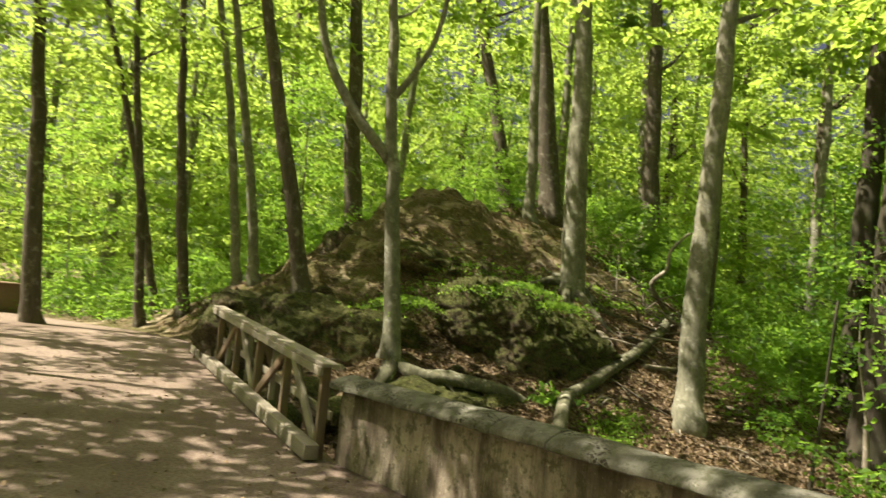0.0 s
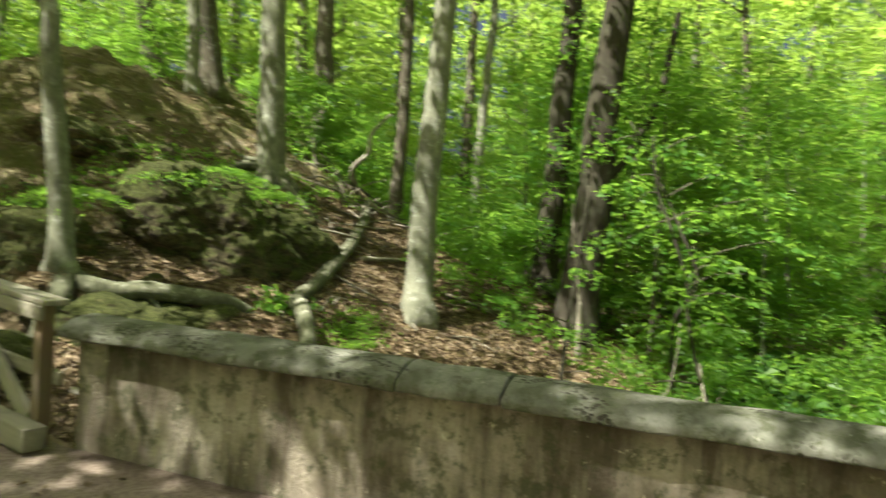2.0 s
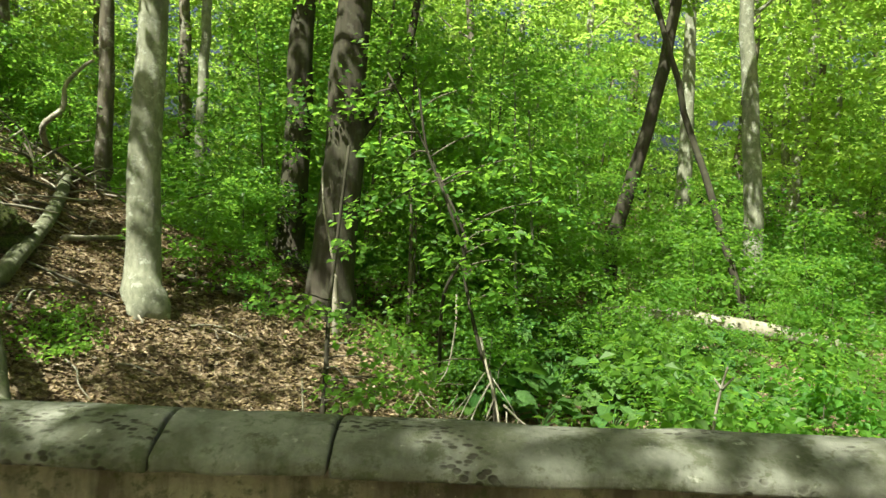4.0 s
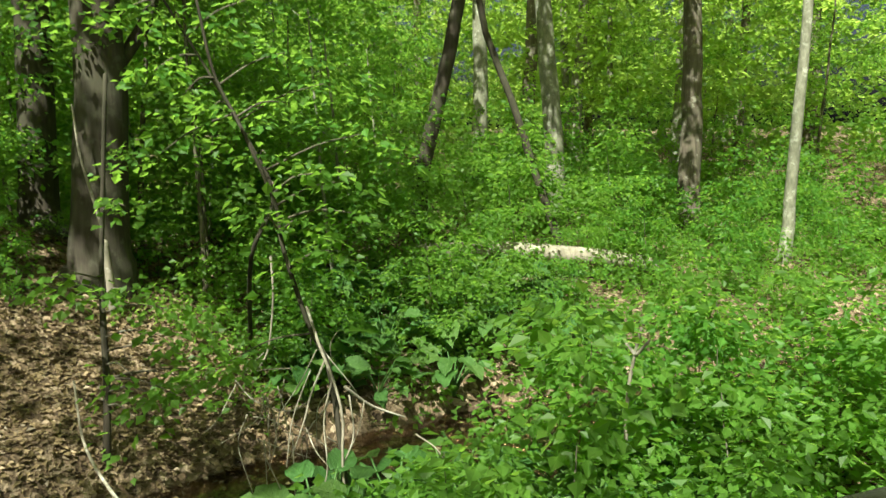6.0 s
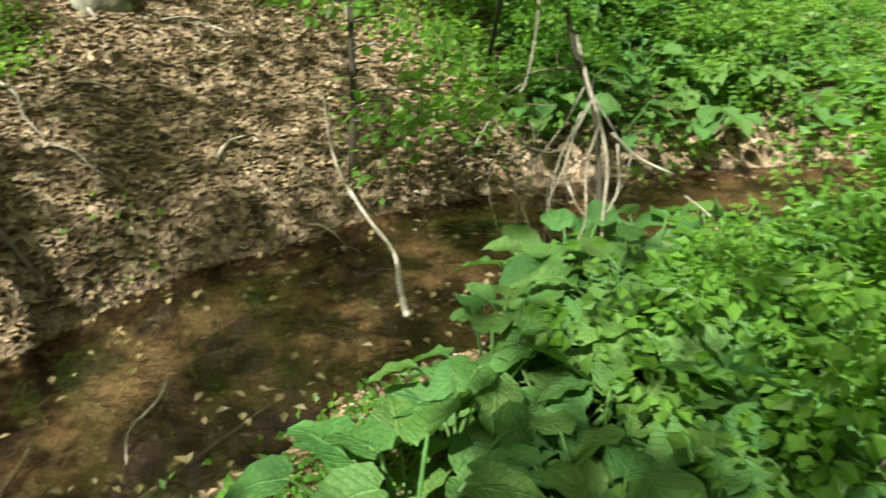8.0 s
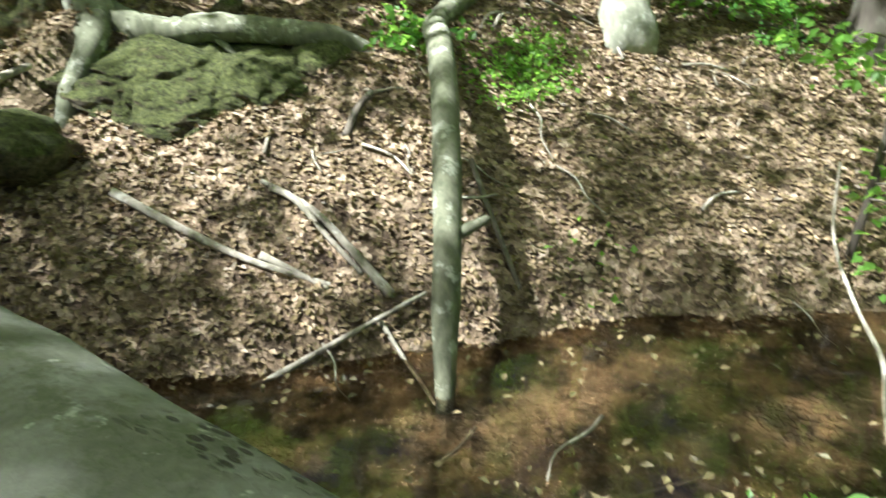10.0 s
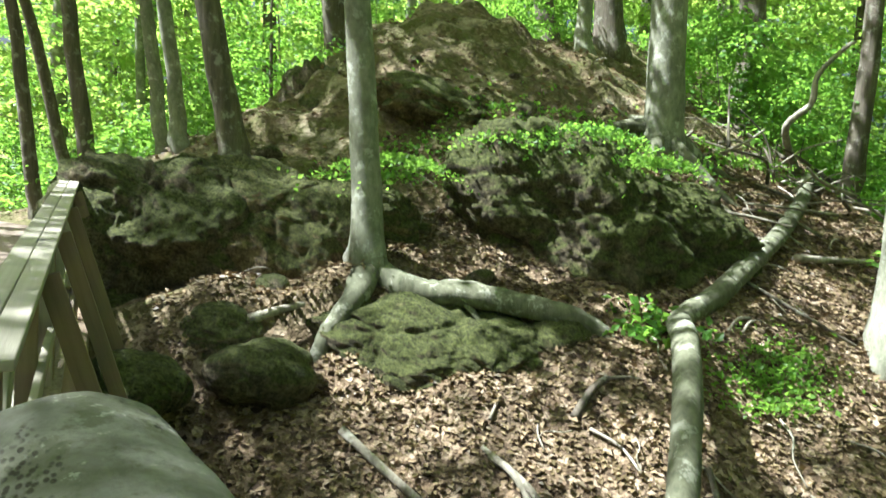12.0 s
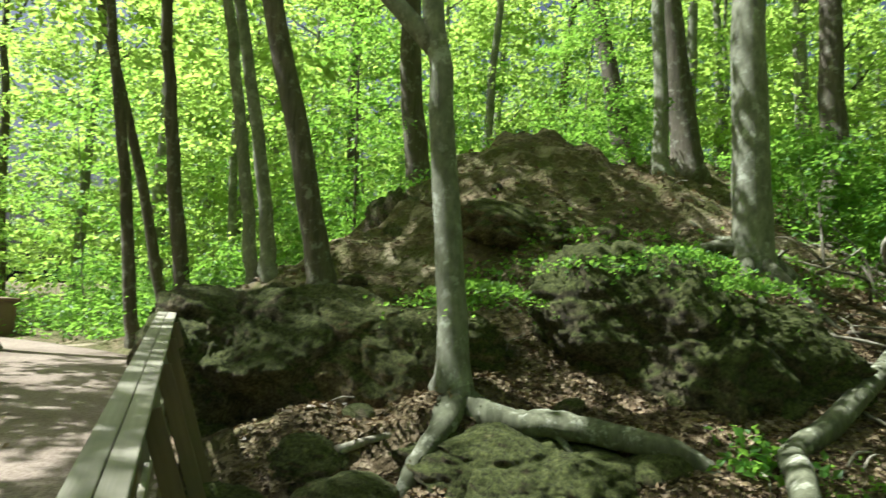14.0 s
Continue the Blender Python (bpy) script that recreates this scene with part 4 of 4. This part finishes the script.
# dead shrub standing at the water
dead = tagged(new("dead_shrub"), "tangle of pale dead twigs over the stream", "shrub")
for pts, r0, r1 in [
    ([(3.37, 5.55, 0.65), (3.37, 5.45, 0.33), (3.31, 5.36, -0.09), (3.22, 5.27, -0.24)], 0.025, 0.012),
    ([(3.63, 5.22, 0.26), (3.70, 5.00, -0.03), (3.77, 4.78, -0.24), (3.81, 4.57, -0.49), (3.77, 4.37, -0.76), (3.78, 4.27, -1.17)], 0.03, 0.018),
    ([(3.74, 4.99, -0.14), (3.60, 4.82, -0.36), (3.52, 4.63, -0.51), (3.41, 4.54, -0.74)], 0.022, 0.01),
    ([(3.77, 4.78, -0.23), (3.67, 4.60, -0.50), (3.66, 4.40, -0.82), (3.58, 4.36, -1.03)], 0.02, 0.01),
    ([(3.86, 4.76, -0.31), (4.08, 4.81, -0.51), (4.36, 4.83, -0.65)], 0.028, 0.014),
    ([(3.02, 5.28, -0.33), (3.17, 5.07, -0.46), (3.43, 4.84, -0.49), (3.59, 4.82, -0.41)], 0.016, 0.01),
    ([(3.88, 4.66, -0.35), (3.87, 4.45, -0.62), (3.72, 4.39, -0.90), (3.64, 4.30, -1.14)], 0.016, 0.008),
    ([(3.30, 4.86, -0.55), (3.31, 4.76, -0.69), (3.24, 4.66, -0.88)], 0.012, 0.006),
    ([(4.40, 4.61, -0.72), (4.50, 4.36, -0.75), (4.55, 4.23, -0.85)], 0.014, 0.008),
    ([(3.54, 4.72, -0.60), (3.60, 4.51, -0.73), (3.73, 4.38, -0.86)], 0.014, 0.006),
    ([(4.01, 4.73, -0.43), (3.93, 4.54, -0.58), (3.84, 4.46, -0.72)], 0.01, 0.005),
]:
    put("twig", tube_mesh("twig", [tube(smooth_line(pts, 12), np.linspace(r0 * 0.5, r1 * 0.5, 12), 6, 0.05, 2)], DEADWOOD), dead)
g = np.random.default_rng(31)
for _ in range(26):
    b = np.array([3.5, 4.9, -0.5]) + g.standard_normal(3) * [0.25, 0.25, 0.3]
    e = b + g.standard_normal(3) * [0.22, 0.22, 0.22] - [0, 0, 0.42]
    put("twig", tube_mesh("twig", [tube(smooth_line([b, (b + e) / 2 + g.standard_normal(3) * 0.06, e], 8), np.linspace(0.006, 0.003, 8), 5)], DEADWOOD), dead)
dead_twig = stick("dead_sapling", [(5.04, 2.45, -0.06), (5.04, 2.44, 0.26), (5.07, 2.42, 0.52), (5.09, 2.40, 0.64)], 0.012, 0.007, DEADWOOD, "forked pale dead sapling top in the shrubs", "sapling")
for end in ((5.03, 2.45, 0.55), (5.12, 2.37, 0.58)):
    put("twig", tube_mesh("twig", [tube(smooth_line([(5.07, 2.42, 0.49), end], 6), np.linspace(0.012, 0.006, 6), 5)], DEADWOOD), dead_twig)

# ---- leaves and plants ----


def leaf_cloud(name, centres, radius, per, size, material, parent, g, thick=0.06, tilt=0.5):
    p, out = sprays(np.asarray(centres, float), radius, per, g, thick)
    v, f = leaf_arrays(p, out, size, g, tilt=tilt)
    return put(name, raw_mesh(name, v, f, material, False), parent)


def near_sapling(points, r0, r1, centres, radius, per, size, label, seed):
    g = np.random.default_rng(seed)
    s = tagged(new("sapling"), label, "sapling")
    ln = smooth_line(points, 5 * len(points))
    put("trunk", tube_mesh("trunk", [tube(ln, np.linspace(r0 * 0.75, r1 * 0.6, len(ln)), 8, 0.05, seed)], DARK), s)
    cs = np.asarray(centres, float)
    for c in cs:
        k = int(np.argmin(np.linalg.norm(ln - c, axis=1)))
        put("branch", tube_mesh("branch", [tube(smooth_line([ln[k], (ln[k] + c) / 2 + [0, 0, 0.06], c], 7), np.linspace(0.012, 0.004, 7), 5)], OAK), s)
    leaf_cloud("foliage", cs, radius, per, size, LEAF_LOW, s, g)
    return s


near_sapling([(3.80, 4.46, -0.98), (3.77, 4.97, -0.24), (3.63, 5.19, 0.13), (3.46, 5.31, 0.77), (3.42, 5.41, 1.12), (3.19, 5.52, 1.73), (2.99, 5.63, 2.20), (2.88, 5.73, 2.83)], 0.032, 0.02,
             [(3.39, 4.91, 1.30), (3.74, 5.08, 1.37), (4.01, 5.13, 1.30), (3.62, 4.89, 0.99), (3.90, 5.05, 0.74), (3.29, 4.82, 1.05), (2.99, 4.73, -0.01), (3.49, 5.00, 0.63), (4.06, 5.43, 1.01), (3.12, 5.73, 1.82), (3.59, 5.90, 1.97), (2.74, 5.72, 2.03)], 0.28, 34, 0.10, "leaning young tree with fresh leaves over the stream", 41)
near_sapling([(1.84, 6.09, -1.34), (1.89, 6.14, -0.60), (1.89, 6.24, 0.11), (1.90, 6.34, 0.56), (2.07, 6.27, 2.23)], 0.05, 0.03,
             [(2.31, 5.68, -0.50), (2.55, 5.79, -0.40), (2.16, 5.66, -0.69), (2.92, 5.69, -0.37), (2.38, 5.88, -0.04), (2.13, 6.06, 0.34), (2.65, 5.99, -0.21), (1.74, 6.01, 0.34), (1.42, 6.16, 0.45), (2.20, 5.48, -0.26), (2.47, 5.81, 0.21), (2.60, 5.11, -0.37), (2.17, 6.08, 1.09), (1.68, 6.00, 0.40)], 0.32, 40, 0.10, "slim young tree with low leafy twigs at the water", 42)
near_sapling([(3.19, 8.35, -0.97), (3.22, 6.50, 0.48), (3.47, 6.60, 1.09), (3.23, 6.70, 1.70), (2.98, 6.80, 2.20), (2.44, 6.86, 3.18)], 0.035, 0.02,
             [(2.69, 6.68, 2.79), (3.30, 6.90, 3.01), (2.46, 6.46, 2.29), (4.05, 6.87, 2.21), (3.69, 7.09, 2.54), (2.04, 7.01, 2.77), (2.93, 6.50, 1.94), (3.41, 6.50, 1.52), (4.46, 7.02, 1.70), (2.41, 6.86, 1.52)], 0.5, 60, 0.11, "dark crooked understorey tree with layered leaves", 43)
near_sapling([(4.29, 0.77, 0.08), (4.16, 0.93, 0.16), (4.12, 0.98, 0.24)], 0.008, 0.004, [(4.10, 0.99, 0.25), (4.11, 0.91, 0.27)], 0.10, 16, 0.055, "sunlit yellow-green sprig beside the parapet", 44)


def broad_leaf_mesh(seed):
    """A big heart-shaped leaf, cupped along its midrib, with a stalk."""
    g = np.random.default_rng(seed)
    rows, cols = 9, 7
    t = np.linspace(0, 1, rows)
    half = 0.37 * np.sin(np.clip(t ** 0.8 * 0.93 + 0.07, 0, 1) * math.pi) ** 0.8 * (1.12 - 0.3 * t)
    v = []
    for i in range(rows):
        for j in range(cols):
            q = (j - 3) / 3
            x = t[i] - 0.10 * abs(q) * (t[i] < 0.2)
            z = 0.10 * abs(q) * half[i] / 0.36 - 0.34 * t[i] ** 2 + 0.045 * math.sin(17 * t[i] + 2 * q + seed) * abs(q) ** 1.5 + 0.012 * g.standard_normal()
            v.append((x, q * half[i], z))
    f = [(i * cols + j, i * cols + j + 1, (i + 1) * cols + j + 1, (i + 1) * cols + j) for i in range(rows - 1) for j in range(cols - 1)]
    return raw_mesh("leaf", v, f, LEAF_BROAD)


BROAD = [broad_leaf_mesh(n) for n in range(4)]
STALK = tube_mesh("stalk", [tube(smooth_line([(0, 0, 0), (0.1, 0, 0.35), (0.3, 0, 0.7)], 6), np.linspace(0.014, 0.008, 6), 5)], LEAF_BROAD)


def broad_plant(seed, leaves):
    g = np.random.default_rng(seed)
    plant = tagged(new("broad_leaved_plant"), "clump of large heart-shaped dark green leaves by the stream", "plant", "broad-leaved plants")
    for n in range(leaves):
        az = n * 137.5 + g.random() * 40
        lean, rise = 0.10 + 0.36 * g.random(), 0.22 + 0.34 * g.random()
        base = Matrix.Rotation(radians(az), 4, "Z")
        size = 0.20 + 0.16 * g.random()
        leaf = put("leaf", BROAD[n % 4], plant)
        leaf.matrix_local = base @ Matrix.Translation((lean, 0, rise)) @ Matrix.Rotation(radians(-25 + 40 * g.random()), 4, "Y") @ Matrix.Rotation(radians(g.normal() * 18), 4, "X") @ Matrix.Scale(size, 4)
        stalk = put("stalk", STALK, plant)
        stalk.matrix_local = base @ Matrix.Diagonal((lean / 0.3, 1, rise / 0.7, 1))
    return plant


kinds = [broad_plant(90 + n, 16) for n in range(4)]
spots = []
g = np.random.default_rng(77)
for n in range(900):
    x, y = 1.2 + 5.4 * g.random(), 1.3 + 4.0 * g.random()
    c = float(to_line(x, y, STREAM))
    bank = 2.5 + 0.55 * max(0.0, y - 2.5)
    if c > 0.8 and x > bank and y < 4.5 and all((x - a) ** 2 + (y - b) ** 2 > 0.085 for a, b in spots) and len(spots) < 62:
        spots.append((x, y))
for n in range(400):
    x, y = 3.6 + 4.2 * g.random(), 6.9 + 3.4 * g.random()
    if float(to_line(x, y, STREAM)) > 1.1 and all((x - a) ** 2 + (y - b) ** 2 > 0.25 for a, b in spots) and len(spots) < 100:
        spots.append((x, y))
for n, (x, y) in enumerate(spots):
    m = pose(x, y, ground_z(x, y) - 0.03, 0, 0, g.random() * 360) @ Matrix.Scale(0.75 + 0.45 * g.random(), 4)
    if n < 4:
        kinds[n].matrix_basis = m
    else:
        ob = copy_thing(kinds[n % 4], m)
        ob.matrix_basis = m

# shrubs and low growth
g = np.random.default_rng(55)
shrubs = 0
for n in range(2500):
    zone = n % 5
    if zone == 0:
        x, y = 4.2 + 6 * g.random(), 1.0 + 3.8 * g.random()
    elif zone == 1:
        x, y = 3.0 + 14 * g.random(), 7.2 + 12 * g.random()
    elif zone == 2:
        x, y = -22 + 12 * g.random(), 1.0 + 14 * g.random()
        if y < float(edge_of_road(x)) + 0.6:
            continue
    elif zone == 3:
        x, y = -0.6 + 4.5 * g.random(), 8.2 + 7 * g.random()
    else:
        x, y = -9 + 10 * g.random(), 12.5 + 9 * g.random()
    if float(to_line(x, y, STREAM)) < (1.7 if zone == 0 else 1.0) or not free(x, y, 0.75):
        continue
    placed.append((x, y))
    k = int(g.integers(0, 12))
    tree(x, y, low_trunks[k % 3], LOW[k % 4], "low leafy green shrub of the undergrowth", g.random() * 360, (0.55 if zone == 0 else 0.5 if y < 11 else 0.8) + 0.45 * g.random(), "shrub", "undergrowth shrubs")
    shrubs += 1
    if shrubs > 190:
        break


def carpet(name, x0, x1, y0, y1, patches, per, radius, size, height, label, seed, keep, gap=0.95):
    g = np.random.default_rng(seed)
    x, y = x0 + (x1 - x0) * g.random(patches), y0 + (y1 - y0) * g.random(patches)
    ok = keep(x, y) & (to_line(x, y, STREAM) > gap)
    x, y = x[ok], y[ok]
    c = np.stack([x, y, land(x, y) + height * (0.15 + g.random(len(x)) ** 1.5)], 1)
    p, out = sprays(c, radius, per, g, 0.07)
    v, f = leaf_arrays(p, out, size, g, tilt=0.7)
    return tagged(put(name, raw_mesh(name, v, f, LEAF_LOW, False)), label, "undergrowth", kind="stuff")


carpet("undergrowth", 2.5, 18, 6.6, 21, 2700, 32, 0.30, 0.08, 0.42, "sunny green herbs covering the valley floor", 61, lambda x, y: y > 6.4)
carpet("undergrowth", 2.8, 11, 0.7, 4.9, 760, 34, 0.22, 0.082, 0.7, "small-leaved green herbs below the parapet", 62, lambda x, y: (y < 1.05 * x - 0.6) & (x > 3.4), 1.45)
carpet("undergrowth", -26, -8.5, -1, 16, 1400, 20, 0.35, 0.11, 0.8, "bright green herbs beside the track", 63, lambda x, y: (y > edge_of_road(x) + 0.5) & (x < -10 - 0.1 * (y - 2)))
carpet("undergrowth", -8, 4, 9, 20, 700, 20, 0.35, 0.10, 0.5, "green seedlings on the far slope", 64, lambda x, y: (y > 12.0) | (x > 0.4))
carpet("undergrowth", -24, -10, -12, -7.2, 300, 20, 0.35, 0.11, 0.8, "bright green herbs beside the track", 65, lambda x, y: y < -7)


def herb_patch(centre, spread, n, size, label, seed, perched=False):
    g = np.random.default_rng(seed)
    if perched:
        n, size = int(n * 2.2), size * 0.62
    x, y = centre[0] + spread[0] * g.standard_normal(n), centre[1] + spread[1] * g.standard_normal(n)
    z = np.maximum(land(x, y), centre[2] - 0.25) + 0.10 * g.random(n)
    if perched:
        z = np.maximum(land(x, y) + 0.05, centre[2] - 0.35 * ((x - centre[0]) ** 2 + (y - centre[1]) ** 2)) + 0.09 * g.random(n)
    v, f = leaf_arrays(np.stack([x, y, z], 1), g.standard_normal((n, 3)) * [1, 1, 0.3] + [0, 0, 0.5], size, g, droop=-0.2, tilt=0.8)
    return tagged(put("herb_patch", raw_mesh("herb_patch", v, f, LEAF_LOW, False)), label, "plants", kind="stuff")


herb_patch((-5.10, 6.41, 2.26), (0.6, 0.5), 900, 0.07, "green herbs on top of the mossy rock", 1)
herb_patch((-4.29, 7.17, 2.10), (0.6, 0.5), 900, 0.07, "green herbs on top of the mossy rock", 2)
herb_patch((-5.67, 4.83, 1.70), (0.25, 0.5), 500, 0.07, "green herbs beside the beech trunk", 3)
herb_patch((-1.17, 6.07, 0.02), (0.2, 0.34), 1000, 0.055, "sunlit yellow-green fern tuft on the slope", 4)
herb_patch((-2.03, 5.45, 0.47), (0.22, 0.2), 160, 0.10, "ivy leaves where the bent trunk meets the bank", 5)
herb_patch((-4.27, 9.60, 2.24), (0.5, 0.5), 500, 0.07, "green herbs below the beech roots", 6)
herb_patch((-4.13, 11.60, 2.02), (0.4, 0.4), 400, 0.07, "green seedlings near the brush pile", 7)
herb_patch((0.26, 4.80, -1.16), (0.15, 0.15), 24, 0.07, "seedlings on leaf litter", 8)
herb_patch((2.05, 2.2, -1.22), (0.28, 0.25), 800, 0.06, "small fresh herbs on the muddy bank", 9)
herb_patch((2.35, 2.93, -1.24), (0.2, 0.2), 260, 0.06, "small fresh herbs on the muddy bank", 10)
herb_patch((1.98, 9.11, -0.27), (0.5, 0.5), 420, 0.08, "green seedlings on the shaded slope", 11)

herb_patch((-3.99, 5.33, 2.06), (0.4, 0.35), 420, 0.08, "fresh green herbs growing on the rock", 21, True)
herb_patch((-3.55, 5.93, 2.17), (0.45, 0.4), 480, 0.08, "fresh green herbs growing on the rock", 22, True)
herb_patch((-2.96, 6.30, 1.86), (0.35, 0.3), 260, 0.08, "fresh green herbs hanging over the rock edge", 23, True)
herb_patch((-4.63, 4.15, 1.71), (0.3, 0.4), 500, 0.08, "fresh green herbs behind the beech trunk", 24, True)

# fallen leaves on the slopes
g = np.random.default_rng(88)
n = 80000
x, y = -7.0 + 10.5 * g.random(n), 1.0 + 10.5 * g.random(n)
z = land(x, y)
ok = (z > -1.56) & (y > edge_of_road(x) + 0.6) & ((x > -4.8) | (g.random(n) < 0.08)) & (y < 3.2 * x + 26)
x, y, z = x[ok], y[ok], z[ok]
v, f = leaf_arrays(np.stack([x, y, z + 0.012], 1), g.standard_normal((len(x), 3)) * [1, 1, 0.25], 0.066, g, droop=0.0, wide=0.3, tilt=0.35)
tagged(put("fallen_leaves", raw_mesh("fallen_leaves", v, f, LEAF_BROWN, False)), "dry curled brown leaves lying over the slope", "leaves", kind="stuff")
n = 4500
x, y = -14.0 + 9.4 * g.random(n), 2.2 + 11 * g.random(n)
ok = y > edge_of_road(x) + 0.8
x, y = x[ok], y[ok]
v, f = leaf_arrays(np.stack([x, y, land(x, y) + 0.012], 1), g.standard_normal((len(x), 3)) * [1, 1, 0.15], 0.10, g, droop=0.0, wide=0.3, tilt=0.35)
tagged(put("fallen_leaves", raw_mesh("fallen_leaves", v, f, LEAF_BROWN, False)), "dry brown leaves scattered over the mound", "leaves", kind="stuff")
# a few on the track and the coping
n = 500
x, y = -7 + 14 * g.random(n), -3.2 + 3.2 * g.random(n)
v, f = leaf_arrays(np.stack([x, y, road_height(x, y) + 0.01], 1), g.standard_normal((n, 3)) * [1, 1, 0.1], 0.06, g, droop=0.0, tilt=0.3)
tagged(put("fallen_leaves", raw_mesh("fallen_leaves", v, f, LEAF_BROWN, False)), "scattered dry leaves on the dirt track", "leaves", kind="stuff")

# timber box beside the track
box = tagged(new("timber_box"), "low rust-brown timber box beside the track", "box")
bx = (-16.6, -0.85)
bz = ground_z(*bx)
for name, lo, hi in (("panel", (-0.7, -0.55, 0), (0.7, -0.48, 0.85)), ("panel", (-0.7, 0.48, 0), (0.7, 0.55, 0.85)), ("panel", (-0.7, -0.475, 0), (-0.63, 0.475, 0.85)), ("panel", (0.63, -0.475, 0), (0.7, 0.475, 0.85)), ("lid", (-0.76, -0.6, 0.853), (0.76, 0.6, 0.93))):
    ob = part(name, block(lo, hi, 0.015, 0.004, 2), BROWN_WOOD, box)
box.matrix_basis = pose(*bx, bz - 0.12, 0, 0, 20)

# loose stones by the water and on the hill
g = np.random.default_rng(101)
pebble = boulder("stone", (0, 0, -5), (0.5, 0.4, 0.3), (0, 0, 0), 11, ROCK_BARE, "small grey stone half buried in the bank", 0.3, 3)
tagged(pebble, group="loose stones")
first = True
for n in range(24, 46):
    x, y = -7.5 + 4.5 * g.random(), 2.6 + 5.5 * g.random()
    m = pose(x, y, ground_z(x, y) + 0.01, g.random() * 30, g.random() * 30, g.random() * 360) @ Matrix.Scale(0.2 + 0.35 * g.random(), 4)
    if first:
        pebble.matrix_basis, first = m, False
    else:
        copy_thing(pebble, m).matrix_basis = m
# twigs strewn over the slope
TWIG = tube_mesh("strewn_twig", [tube(smooth_line([(0, 0, 0.02), (0.2, 0.03, 0.05), (0.42, -0.02, 0.04), (0.6, 0.05, 0.01)], 10), np.linspace(0.012, 0.005, 10), 5)], DEADWOOD)
for n in range(90):
    x, y = (-5.5 + 8 * g.random(), 2.4 + 6.5 * g.random()) if n < 60 else (-7 + 5 * g.random(), 9.0 + 4 * g.random())
    if float(to_line(x, y, STREAM)) < 1.0 and n % 4 or y < float(edge_of_road(x)) + 0.8 or float(to_line(x, y, STREAM)) > 1.0 and x > 1.6:
        continue
    slope = math.atan2(float(land(x, y)) - float(land(x - 0.4, y)), 0.4)
    ob = tagged(put("strewn_twig", TWIG), "thin dry twig lying on leaf litter", "twig", "strewn twigs")
    ob.matrix_basis = pose(x, y, max(ground_z(x, y), WATER_Z) + 0.015, 0, -math.degrees(slope), 0) @ pose(0, 0, 0, 0, 0, g.random() * 360) @ Matrix.Scale(0.6 + 0.9 * g.random(), 4)

# leaf debris floating along the stream edges
n = 520
k = g.integers(10, 90, n)
off = np.where(g.random(n) < 0.5, -1, 1) * (0.35 + 0.6 * g.random(n))
x, y = bank_line[k, 0] + across[k, 0] * off + 0.15 * g.standard_normal(n), bank_line[k, 1] + across[k, 1] * off + 0.15 * g.standard_normal(n)
v, f = leaf_arrays(np.stack([x, y, np.maximum(land(x, y), WATER_Z) + 0.008], 1), g.standard_normal((n, 3)) * [1, 1, 0.05], 0.075, g, droop=0.0, wide=0.3, tilt=0.15)
tagged(put("floating_leaves", raw_mesh("floating_leaves", v, f, LEAF_WET, False)), "wet brown leaves along the stream edges", "leaves", kind="stuff")
